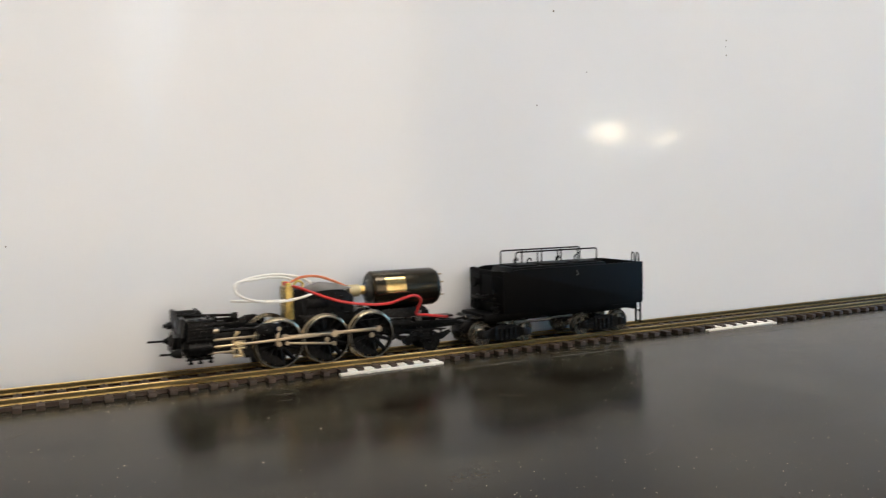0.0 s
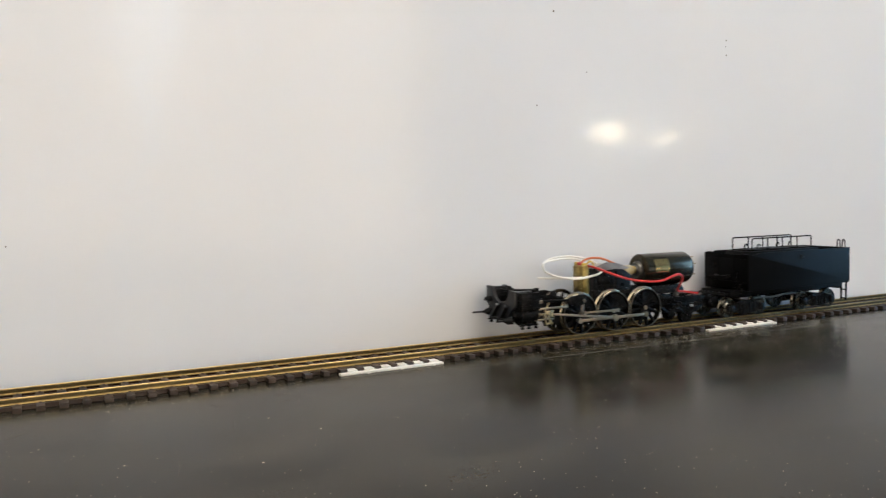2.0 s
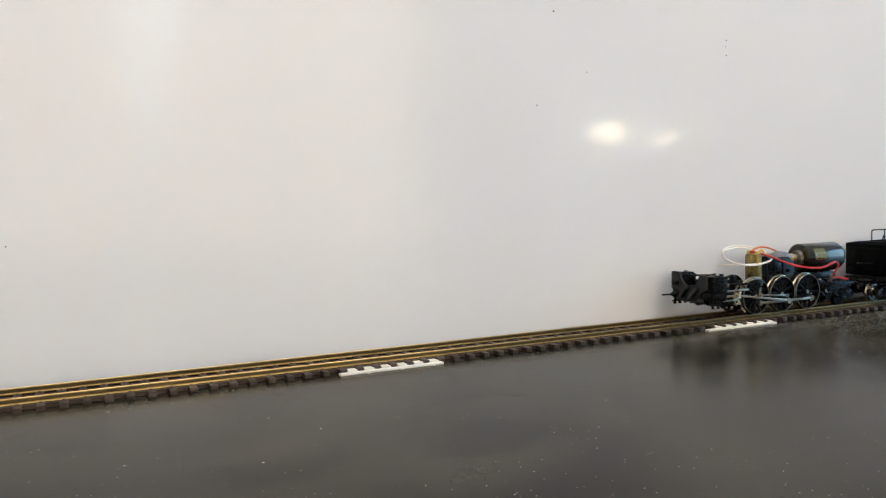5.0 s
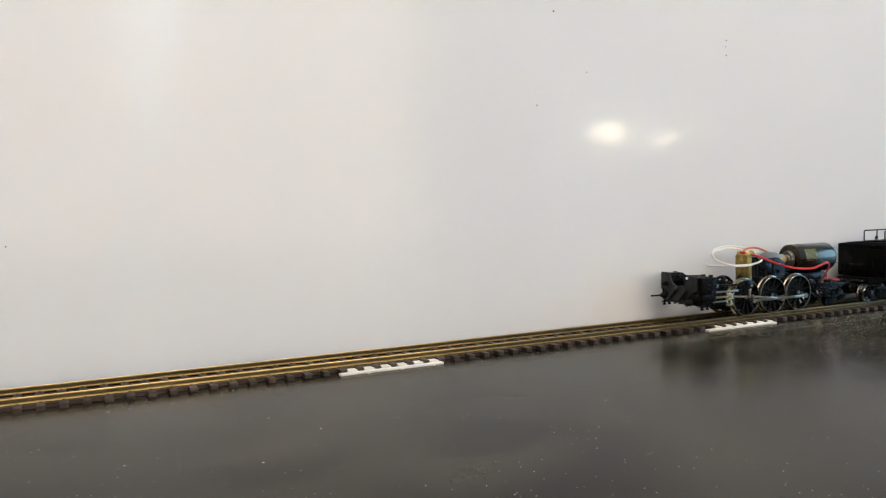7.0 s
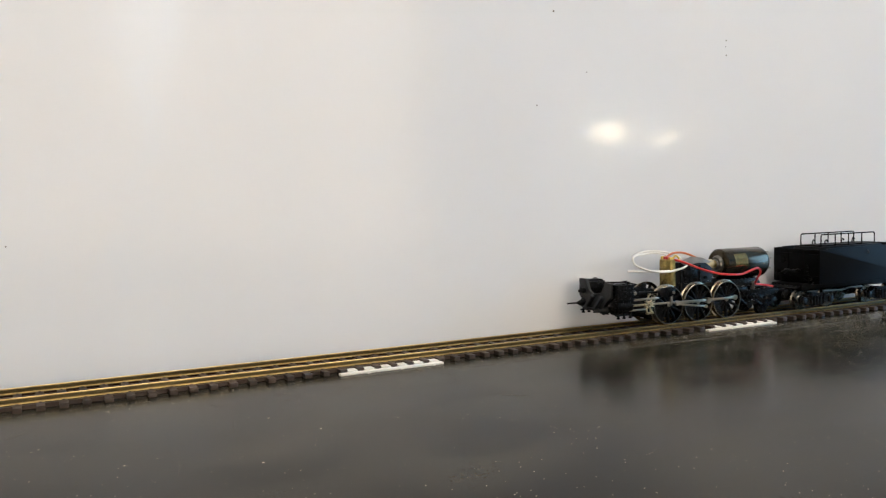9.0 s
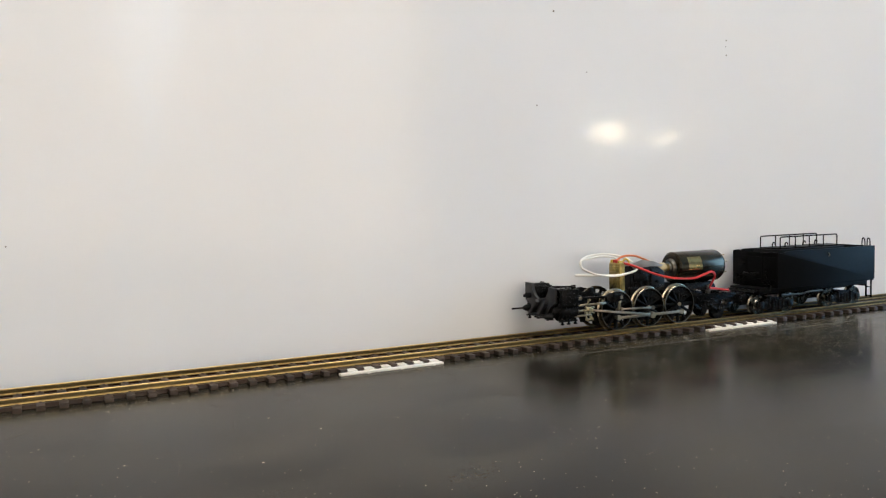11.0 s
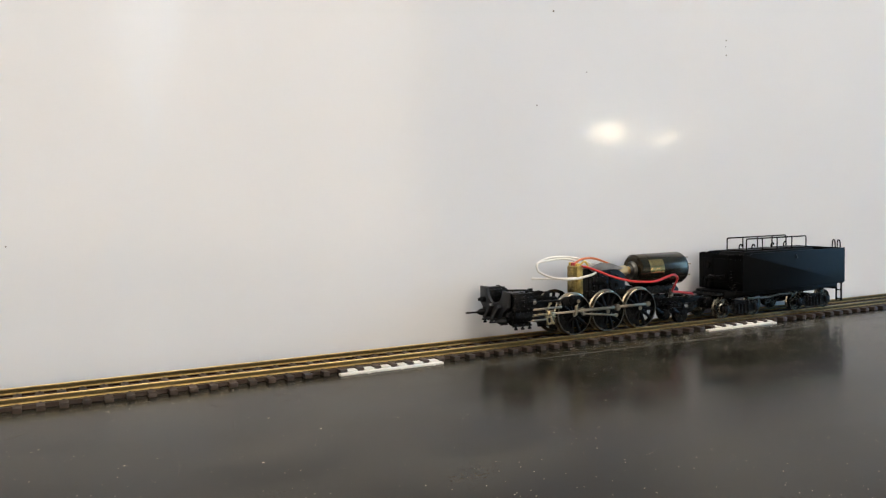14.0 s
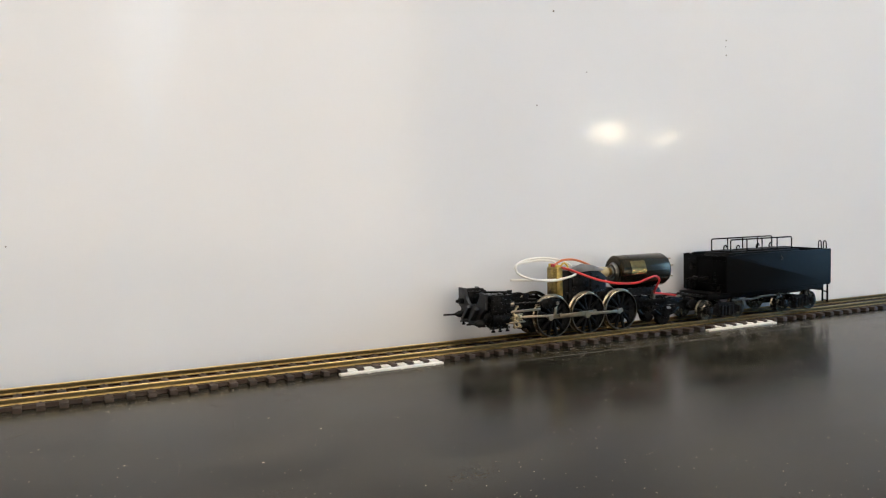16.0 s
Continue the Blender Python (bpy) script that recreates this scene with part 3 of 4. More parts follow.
def cylinder_block(s):
    # s = -1 for the camera's side, 1 for the far side
    yc = CY + s * 10.4
    face = CY + s * 14.6
    root = part("cylinder", lathe(B(), [(-53.4, 1.5), (-53.4, 3.6), (-52.8, 4.25), (-44.8, 4.25), (-44.2, 3.6), (-44.2, 1.5)], "x", (0, yc, 11.5), 32), M_BLACK, loco, "black cylinder with bolted covers")
    part("cylinder_cover", lathe(B(), [(-54.8, 0.6), (-54.7, 1.8), (-53.3, 2.9), (-53.3, 0.6)], "x", (0, yc, 11.5), 24), M_BLACK, root)
    chest = box(B(), -53.3, -44.2, min(CY + s * 6.6, face), max(CY + s * 6.6, face), 13.4, 21.6, 0.25)
    for z in (14.6, 18.2, 21.2):
        box(chest, -53.6, -43.9, min(CY + s * 9.0, face + s * 0.3), max(CY + s * 9.0, face + s * 0.3), z - 0.3, z + 0.3, 0.1)
    part("steam_chest", chest, M_BLACK, root)
    bolts = B()
    for i in range(5):
        x = -52.8 + i * 2.0
        for z in (15.6, 17.3, 19.3, 20.6):
            box(bolts, x - 0.38, x + 0.38, face + s * 0.1 - 0.4, face + s * 0.1 + 0.4, z - 0.35, z + 0.35, 0.1)
    for x in (-52.4, -49.0, -45.4):
        rod(bolts, (x, yc + s * 3.0, 6.0), (x, yc + s * 3.0, 8.4), 0.5, 8)
        lathe(bolts, [(5.8, 0.2), (5.8, 0.85), (6.4, 0.85), (6.4, 0.2)], "z", (x, yc + s * 3.0, 0), 10)
    for i in range(8):
        a = 2 * math.pi * i / 8
        for x in (-53.9, -44.4):
            rod(bolts, (x, yc + 3.3 * math.cos(a), 11.5 + 3.3 * math.sin(a)), (x + 0.8, yc + 3.3 * math.cos(a), 11.5 + 3.3 * math.sin(a)), 0.35, 6)
    rod(bolts, (-54.0, yc + s * 3.0, 7.4), (-44.4, yc + s * 3.0, 7.4), 0.4, 8)
    for x, w, h_ in ((-51.6, 0.9, 0.3), (-48.6, 0.7, 0.4), (-45.8, 0.6, 1.1)):
        box(bolts, x - w, x + w, yc + s * 2.0 - 1.0, yc + s * 2.0 + 1.0, 21.5, 21.6 + h_, 0.15)
    part("bolts", bolts, M_BLACK, root)
    part("valve_spindle_guide", rod(B(), (-44.3, yc, 17.0), (-40.0, yc, 17.0), 1.1, 12), M_BLACK, root)
    part("piston_gland", lathe(B(), [(-44.3, 0.5), (-44.3, 2.0), (-42.6, 1.5), (-41.6, 1.5), (-41.6, 0.5)], "x", (0, yc, 11.2), 16), M_BLACK, root)
    # slide bars and their hanger, still on the frame
    yb = CY + s * 13.4
    bars = B()
    box(bars, 263.0, 281.0, yb - 0.55, yb + 0.55, 13.4, 14.2, 0.1)
    box(bars, 263.0, 273.0, yb - 0.55, yb + 0.55, 9.0, 9.6, 0.1)
    lp("slide_bar", bars, M_STEEL, "bright nickel slide bars")
    lp("reach_rod", tube(B(), [(263.0, yb, 17.6), (266.5, yb, 16.9), (282.0, yb, 16.5)], 0.55, n=3), M_BLACK)
    lp("rod_tip", rod(B(), (265.2, yb - 0.2, 16.9), (267.0, yb - 0.2, 16.8), 0.8, 10), M_STEEL)
    link = slab(B(), [(281.5, 14.6), (285, 13.6), (289, 14.0), (291.2, 15.4), (291.2, 17.2), (287, 18.2), (283, 18.0), (281, 16.8)], yb - 0.7, yb + 0.7, "y", 0.2)
    rod(link, (286, yb - 1.1, 16.2), (286, yb + 1.1, 16.2), 1.3, 12)
    lp("link_bracket", link, M_BLACK)
    lp("link_pin", rod(B(), (289.8, yb - 1.2, 15.8), (289.8, yb + 1.2, 15.8), 0.75, 10), M_STEEL)
    lp("link_hanger", slab(B(), [(289.2, 15.6), (290.4, 15.6), (289.6, 9.8), (288.2, 9.8)], yb - 0.3, yb + 0.5, "y", 0.1), M_STEEL)
    return root


cylinder_block(-1)
cylinder_block(1)
for y0 in (1.2, 15.2):
    lp("frame_bracket", slab(B(), [(268.0, 16.6), (279, 16.6), (279, 20.2), (276.8, 20.2), (276.4, 18.4), (270.8, 18.4), (270.4, 19.6), (268, 19.6)], y0, y0 + 1.2, "y", 0.15), M_BLACK)
lp("frame_rod", rod(B(), (258, 14.0, 20.6), (276, 14.0, 19.6), 0.5, 8), M_BLACK)
lp("frame_rod", rod(B(), (262, 2.0, 18.6), (283, 2.0, 16.8), 0.8, 8), M_BLACK)
lp("frame_box", box(B(), 301, 306, 1.6, 3.2, 15.0, 18.4, 0.25), M_BLACK)
for x in (303, 312, 316):
    lp("frame_bolt", rod(B(), (x, 1.0, 17.0), (x, 2.8, 17.0), 0.7, 10), M_BLACK)

# trailing truck and drawbar
for s in (-1, 1):
    yb = CY + s * 8.0
    tr = slab(B(), [(339, 9.4), (344, 7.4), (349, 7.0), (353, 7.8), (358, 7.6), (362, 7.0), (366, 8.4), (366.6, 7.4), (362.5, 5.0), (358, 4.2), (352, 6.0), (346, 5.0), (342, 6.2)], yb - 0.9, yb + 0.9, "y", 0.25)
    for x in (346.0, 358.0):
        lathe(tr, [(yb - 1.6, 0.5), (yb - 1.6, 1.8), (yb + 1.6, 1.8), (yb + 1.6, 0.5)], "y", (x, 0, 5.6), 18)
    for i in range(4):
        box(tr, 348.0 + i, 357.0 - i, yb - 1.3, yb + 1.3, 8.2 + i * 0.55, 8.6 + i * 0.55, 0.06)
    lp("truck_frame", tr, M_BLACK)
    lp("trailing_bar", slab(B(), [(338, 13.8), (346, 12.4), (356, 12.6), (369, 12.0), (371, 11.2), (370, 10.6), (356, 11.4), (346, 10.9), (338, 12.4)], CY + s * 6.4 - 0.6, CY + s * 6.4 + 0.6, "y", 0.15), M_BLACK)
    sp = B()
    coil = [(353.0 + 1.1 * math.cos(i * 0.8), CY + s * 5.0 + 1.1 * math.sin(i * 0.8), 12.6 + i * 0.085) for i in range(48)]
    tube(sp, coil, 0.28, 6, smooth=False)
    lp("spring", sp, M_RIM, "small dark coil spring")
lp("truck_axle", rod(B(), (358.0, 2.2, 4.3), (358.0, 15.1, 4.3), 0.8, 12), M_STEEL)
for y in (3.0, 14.3):
    lp("trailing_wheel", lathe(B(), [(y - 1.2, 1.0), (y - 1.2, 4.2), (y + 1.0, 4.3), (y + 1.0, 1.0)], "y", (358.0, 0, 4.3), 32), M_BLACK)
lp("drawbar", slab(B(), [(364, 11.0), (381.5, 10.2), (381.5, 9.2), (364, 9.8)], CY - 1.6, CY + 1.6, "y", 0.2), M_BLACK)
lp("drag_box", box(B(), 367, 371.5, CY - 5.6, CY + 5.6, 10.0, 11.8, 0.3), M_BLACK)
lp("drag_plate", box(B(), 356, 371, CY - 3.0, CY + 3.0, 12.6, 13.4, 0.2), M_BLACK)
fine = B()
for s_ in (-1, 1):
    yb = CY + s_ * 9.0
    tube(fine, [(340, yb, 8.6), (345, yb, 6.0), (350, yb, 8.0), (355, yb, 5.4), (362, yb, 7.8)], 0.4, 8, n=5)
    rod(fine, (344, yb, 9.8), (364, yb, 9.0), 0.35, 8)
    for x in (347.0, 352.0, 357.0, 361.5):
        rod(fine, (x, yb, 6.4), (x, yb, 9.6), 0.4, 8)
        rod(fine, (x, yb - 0.8, 8.8), (x, yb + 0.8, 8.8), 0.55, 8)
lp("truck_rigging", fine, M_BLACK)
lp("contact_screw", rod(B(), (362, 4.0, 8.6), (362, 4.0, 12.6), 0.5, 8), M_STEEL)

# running gear that moves on the chassis
NEAR_Y, FAR_Y = -3.2, 20.5


def moving(name, bm, material, label=""):
    return part(name, bm, material, loco, label)


def side_rod_mesh(y):
    bm = B()
    for k in (-1, 0, 1):
        lathe(bm, [(y - 0.5, 0.3), (y - 0.5, 1.25), (y + 0.5, 1.25), (y + 0.5, 0.3)], "y", (k * BASE, 0, 0), 18)
    for k in (-1, 0):
        box(bm, k * BASE + 1.0, k * BASE + BASE - 1.0, y - 0.35, y + 0.35, -0.62, 0.62, 0.12)
    return bm


MAIN_L = 36.8


def main_rod_mesh(y):
    bm = B()
    slab(bm, [(0, -0.55), (-MAIN_L, -0.42), (-MAIN_L, 0.42), (0, 0.75)], y - 0.4, y + 0.4, "y", 0.1)
    lathe(bm, [(y - 0.7, 0.3), (y - 0.7, 1.5), (y + 0.6, 1.5), (y + 0.6, 0.3)], "y", (0, 0, 0), 20)
    lathe(bm, [(y - 0.6, 0.3), (y - 0.6, 0.9), (y + 0.6, 0.9), (y + 0.6, 0.3)], "y", (-MAIN_L, 0, 0), 16)
    return bm


ECC_L = 18.4


def eccentric_rod_mesh(y):
    bm = B()
    box(bm, -ECC_L, 0, y - 0.3, y + 0.3, -0.42, 0.42, 0.08)
    for x in (-ECC_L, 0):
        lathe(bm, [(y - 0.5, 0.2), (y - 0.5, 0.85), (y + 0.5, 0.85), (y + 0.5, 0.2)], "y", (x, 0, 0), 14)
    return bm


def crosshead_mesh(y):
    bm = B()
    box(bm, -1.9, 1.9, y - 0.5, y + 0.5, -1.0, 1.0, 0.15)
    box(bm, -2.4, 2.4, y - 0.65, y + 0.65, 1.0, 1.45, 0.1)
    box(bm, -2.4, 2.4, y - 0.65, y + 0.65, -1.55, -1.1, 0.1)
    rod(bm, (-2.0, y, 0), (-12.0, y, 0), 0.5, 12)
    slab(bm, [(-0.4, -1.2), (0.5, -1.2), (1.5, -3.9), (0.9, -4.5), (0.1, -4.3)], y - 0.6, y - 0.1, "y", 0.1)
    slab(bm, [(-2.6, -1.4), (-2.0, -1.4), (-1.2, -4.2), (-1.9, -4.4)], y - 0.5, y, "y", 0.1)
    rod(bm, (-1.6, y - 0.3, -4.2), (1.0, y - 0.3, -4.1), 0.4, 10)
    for x, z in ((1.0, -4.0), (-1.6, -4.2), (-2.2, -1.2)):
        rod(bm, (x, y - 1.0, z), (x, y + 0.4, z), 0.6, 12)
    rod(bm, (-0.2, y - 1.0, 0), (-0.2, y + 0.8, 0), 0.65, 12)
    slab(bm, [(-2.6, 1.4), (-1.9, 1.4), (-0.1, 4.6), (-0.7, 5.0)], y - 0.6, y - 0.1, "y", 0.1)
    rod(bm, (-0.4, y - 0.9, 4.7), (-0.4, y + 0.3, 4.7), 0.55, 12)
    return bm


GEAR = []
for y, lag in ((NEAR_Y, 0.0), (FAR_Y, 90.0)):
    yx = y - 1.2 if y < 0 else y + 1.0
    GEAR.append((lag,
                 moving("side_rod", side_rod_mesh(y), M_STEEL, "slender nickel side rod"),
                 moving("main_rod", main_rod_mesh(yx), M_STEEL, "nickel main rod"),
                 moving("eccentric_rod", eccentric_rod_mesh(yx - 1.0 if y < 0 else yx + 1.0), M_STEEL, "thin nickel eccentric rod"),
                 moving("crosshead", crosshead_mesh(yx), M_PALE, "bright nickel crosshead")))

# ---- tender ----
TX = 344.9
tender = tagged(new("tender"), "black model locomotive tender with handrails on top", "model tender")


def tp(name, bm, material, label="", parent=None, smooth=True):
    # drawn along its own ruler, on which the middle is at 430
    for v in bm.verts:
        v.co = Vector(((v.co.x - 430.0) * 1.008, CY + (v.co.y - CY) * 0.958, v.co.z * 1.04 - 0.6))
    return part(name, bm, material, parent or tender, label, smooth=smooth)


TY0, TY1 = CY - 15.6, CY + 15.6
TF, TR = 393.2, 467.4
body = box(B(), TF, TR, TY0, TY1, 13.1, 28.6, 0.5)
tp("tank_body", body, M_TENDER, "plain black tender tank")
for y0, y1 in ((TY0 - 0.12, TY0 + 0.7), (TY1 - 0.7, TY1 + 0.12)):
    tp("side_sheet", slab(B(), [(TF, 13.5), (TF + 0.6, 13.1), (TR - 1.0, 13.1), (TR, 14.1), (TR, 31.3), (400.0, 31.3), (398.6, 30.6), (395.0, 30.4), (TF, 30.9)], y0, y1, "y", 0.12), M_TENDER)
tp("rear_sheet", box(B(), TR - 0.9, TR, TY0 + 0.8, TY1 - 0.8, 28.4, 31.2, 0.12), M_TENDER)
tp("front_sheet", slab(B(), [(TY0 + 0.8, 28.4), (TY1 - 0.8, 28.4), (TY1 - 0.8, 31.0), (TY1 - 3.5, 31.4), (TY1 - 6, 30.6), (TY0 + 6, 30.6), (TY0 + 3.5, 30.9), (TY0 + 0.8, 30.9)], TF, TF + 0.9, "x", 0.12), M_TENDER)
tp("coal_deck", slab(B(), [(399, 28.5), (402, 31.5), (451, 31.7), (453.5, 28.5)], CY - 8.8, CY + 8.8, "y", 0.3), M_TENDER)
for x0, x1 in ((404, 416), (419, 433), (436, 449)):
    tp("hatch", box(B(), x0, x1, CY - 6.8, CY + 6.8, 31.6, 32.3, 0.2), M_TENDER)
for y in (CY - 6.9, CY + 6.8):
    rail_bm = B()
    tube(rail_bm, [(404.4, y, 31.6), (404.4, y, 37.2), (404.9, y, 37.75), (405.4, y, 37.85), (446.6, y, 37.85), (447.2, y, 37.7), (447.6, y, 37.2), (447.6, y, 31.6)], 0.34, 8, smooth=False)
    tp("handrail", rail_bm, M_BLACK, "thin black wire handrail")
    for x in (415.6, 426.2, 437.0):
        tp("handrail_post", rod(B(), (x, y, 31.6), (x, y, 37.7), 0.32, 8), M_BLACK)
for x, y in ((409.5, CY + 3), (413.5, CY - 2), (431.0, CY + 1.5), (443.0, CY + 4)):
    hook = B()
    tube(hook, [(x, y, 31.6), (x - 0.3, y, 33.4), (x + 0.5, y, 34.5), (x + 1.5, y, 34.3), (x + 1.7, y, 33.5)], 0.34, 8, n=5)
    tp("hook", hook, M_BLACK)
for y in (0.4, -2.9):
    hoop = B()
    tube(hoop, [(TR + 0.3, y - 0.9, 28.0), (TR + 0.2, y - 0.8, 33.6), (TR + 0.1, y - 0.3, 34.9), (TR, y + 0.3, 34.9), (TR, y + 0.8, 33.6), (TR + 0.1, y + 1.0, 28.0)], 0.32, 8, n=5)
    tp("ladder_hoop", hoop, M_BLACK, "bent wire ladder hoop")
lad = B()
for y in (-4.6, -1.4):
    box(lad, TR - 0.1, TR + 0.7, y - 0.35, y + 0.35, 3.6, 28.0, 0.08)
for z in (4.4, 9.0, 14.0, 19.0, 24.0):
    rod(lad, (TR + 0.3, -4.6, z), (TR + 0.3, -1.4, z), 0.3, 8)
tp("ladder", lad, M_BLACK)
tp("underframe", box(B(), 386.0, 468.0, CY - 10.5, CY + 10.5, 10.4, 13.2, 0.2), M_TENDER)
tp("centre_sill", box(B(), 388, 464, CY - 3.5, CY + 3.5, 8.6, 9.9, 0.3), M_BLACK)
tp("front_step", slab(B(), [(382.6, 11.4), (388.0, 11.4), (388.0, 12.4), (383.4, 12.4)], CY - 9.5, CY + 9.5, "y", 0.15), M_BLACK)
tp("rear_beam", box(B(), 466.4, 468.2, CY - 9.6, CY + 9.6, 9.4, 13.0, 0.25), M_BLACK)
# fittings on the front of the tank
fit = B()
rod(fit, (TF - 1.8, CY + 8.0, 25.2), (TF + 0.2, CY + 8.0, 25.2), 1.5, 18)
rod(fit, (TF - 2.4, CY + 8.0, 25.2), (TF - 1.6, CY + 8.0, 25.2), 2.1, 18)
tp("hand_wheel", fit, M_BLACK)
tp("shelf", slab(B(), [(TF - 4.2, 19.6), (TF, 20.6), (TF, 19.4), (TF - 4.2, 18.8)], CY - 4.0, CY + 6.6, "y", 0.15), M_BLACK)
for y, z in ((CY - 8.6, 22.0), (CY - 8.6, 19.0), (CY - 10.5, 15.6), (CY - 7.2, 15.2), (CY + 12, 18.4), (CY + 9, 17.6)):
    tp("knob", rod(B(), (TF - 1.6, y, z), (TF + 0.2, y, z), 0.7, 10), M_BLACK)
grab = B()
for y in (CY - 12.6, CY - 9.8):
    tube(grab, [(TF, y, 14.6), (TF - 1.5, y, 14.0), (TF - 2.2, y, 12.2)], 0.35, 8, n=4)
for y in (CY + 6, CY + 9, CY + 12):
    tube(grab, [(TF, y, 17.6), (TF - 0.9, y, 17.3), (TF - 0.9, y, 13.2)], 0.3, 8, n=4)
tp("grab_iron", grab, M_BLACK)
panel = B()
for y in (CY - 5.5, CY + 5.5):
    box(panel, TF - 0.35, TF + 0.1, y - 0.35, y + 0.35, 13.0, 30.0, 0.1)
box(panel, TF - 0.35, TF + 0.1, CY - 14.8, CY + 14.8, 16.6, 17.3, 0.1)
tp("front_strap", panel, M_TENDER)
tp("side_eyelet", tube(B(), [(430.5, TY0 - 0.1, 27.4), (430.9, TY0 - 0.9, 28.0), (430.5, TY0 - 0.1, 29.4)], 0.25, 6, n=4), M_RIM)
pipe = B()
tube(pipe, [(400, TY0 + 3.5, 9.4), (414, TY0 + 3.2, 9.0), (420, TY0 + 3.0, 9.8), (430, TY0 + 3.0, 9.8)], 0.5, 8, n=4)
tp("pipe", pipe, M_RIM)
tp("brake_cylinder", lathe(B(), [(424.0, 0.5), (424.0, 1.2), (430.5, 1.2), (430.5, 0.5)], "x", (0, TY0 + 5.5, 9.2), 18), M_BLACK)
hosep = B()
tube(hosep, [(384, CY - 4, 10.6), (380, CY - 4.5, 10.0), (377.5, CY - 5, 8.0), (379, CY - 5, 6.6)], 0.6, 8, n=5)
tube(hosep, [(384, CY + 4, 10.6), (380, CY + 4.5, 10.2), (377.0, CY + 5, 8.6)], 0.6, 8, n=5)
tp("hose", hosep, M_BLACK)
tp("drawbar_pocket", box(B(), 378.5, 384.5, CY - 5.5, CY + 5.5, 5.6, 10.4, 0.4), M_BLACK)

TWR = 4.85
TENDER_AXLES = (385.2, 405.4, 436.6, 457.2)


def wheelset_mesh():
    bm = B()
    rod(bm, (0, -3.4, 0), (0, 20.7, 0), 0.7, 12)
    for y, s in ((0.0, -1), (17.3, 1)):
        lathe(bm, [(y + s * 1.3, 0.8), (y + s * 1.3, 2.4), (y + s * 0.7, 2.9), (y + s * 0.7, TWR - 0.9), (y + s * 1.3, TWR - 0.7), (y + s * 1.3, TWR),
                   (y - s * 0.5, TWR + 0.05), (y - s * 0.9, TWR + 0.7), (y - s * 1.4, TWR + 0.6), (y - s * 1.4, 0.8)], "y", seg=36)
    # a keyway on the face shows the turn
    box(bm, 1.1, 2.3, -1.55, -1.25, -0.4, 0.4, 0.05)
    return mesh_of("wheelset", bm, M_TWHEEL)


WSET = wheelset_mesh()
WHEELSETS = []
for xa in TENDER_AXLES:
    w = new("wheelset", WSET)
    w.parent = tender
    tagged(w, "bright nickel tender wheelset")
    WHEELSETS.append((w, (xa - 430.0) * 1.008))


def truck(x0, x1):
    mid = (x0 + x1) / 2
    for s in (-1, 1):
        yb = CY + s * 11.9
        bm = slab(B(), [(x0 - 2.6, 6.4), (x0 + 2.6, 7.0), (mid - 4.5, 8.6), (mid + 4.5, 8.6), (x1 - 2.6, 7.0), (x1 + 2.6, 6.4), (x1 + 2.6, 3.8),
                        (x1 - 2.4, 3.6), (mid + 4.6, 2.2), (mid - 4.6, 2.2), (x0 + 2.4, 3.6), (x0 - 2.6, 3.8)], yb - 0.6, yb + 0.6, "y", 0.15)
        for x in (x0, x1):
            box(bm, x - 1.5, x + 1.5, yb + s * 0.4 - 0.8, yb + s * 0.4 + 0.8, 3.5, 6.6, 0.25)
        for i in range(3):
            lathe(bm, [(2.6, 0.2), (2.6, 0.85), (7.2, 0.85), (7.2, 0.2)], "z", (mid - 2.2 + i * 2.2, yb + s * 0.7, 0), 12)
        for x in (mid - 4.6, mid + 4.6):
            rod(bm, (x, yb + s * 0.9, 3.0), (x, yb + s * 0.9, 8.2), 0.45, 8)
        tp("truck_side", bm, M_BLACK)
    tp("bolster", box(B(), mid - 2.4, mid + 2.4, CY - 11.2, CY + 11.2, 5.4, 8.4, 0.3), M_BLACK)
    tp("truck_pivot", lathe(B(), [(8.3, 0.5), (8.3, 3.4), (8.7, 3.4), (8.7, 0.5)], "z", (mid, CY, 0), 24), M_BLACK)


truck(*TENDER_AXLES[:2])
truck(*TENDER_AXLES[2:])

# ---- dust and specks ----
rng = random.Random(7)
dust = B()
for i in range(11000):
    if i < 6200:
        x, y = rng.gauss(335, 60), -13 - abs(rng.gauss(0, 46))
        r = rng.uniform(0.055, 0.165)
    elif i < 8600:
        x, y = rng.uniform(-30, 480), -9.5 - abs(rng.gauss(0, 9))
        r = rng.uniform(0.055, 0.165)
    else:
        x, y = rng.uniform(-60, 480), rng.uniform(-200, -10)
        r = rng.uniform(0.07, 0.19)
    r *= 2.2 if rng.random() < 0.02 else 1.0
    n = 5
    ring = [dust.verts.new((x + r * rng.uniform(0.6, 1.6) * math.cos(2 * math.pi * k / n), y + r * rng.uniform(0.6, 1.3) * math.sin(2 * math.pi * k / n), 0.01)) for k in range(n)]
    top = dust.verts.new((x, y, 0.01 + r * 0.5))
    for k in range(n):
        dust.faces.new((ring[k], ring[(k + 1) % n], top))
tagged(new("dust", mesh_of("dust", dust, M_DUST)), "pale dust specks scattered over the black tabletop", "dust", kind="stuff")
fibres = B()
for i in range(26):
    x, y = (rng.uniform(-30, 150), -12 - abs(rng.gauss(0, 16))) if i < 16 else (rng.uniform(0, 420), -14 - abs(rng.gauss(0, 40)))
    a, bend, step = rng.uniform(0, 6.283), rng.uniform(-0.5, 0.5), rng.uniform(0.8, 2.2)
    path = []
    for k in range(6):
        path.append((x, y, 0.06))
        x, y, a = x + step * math.cos(a), y + step * math.sin(a), a + bend
    tube(fibres, path, 0.035, 5, n=3)
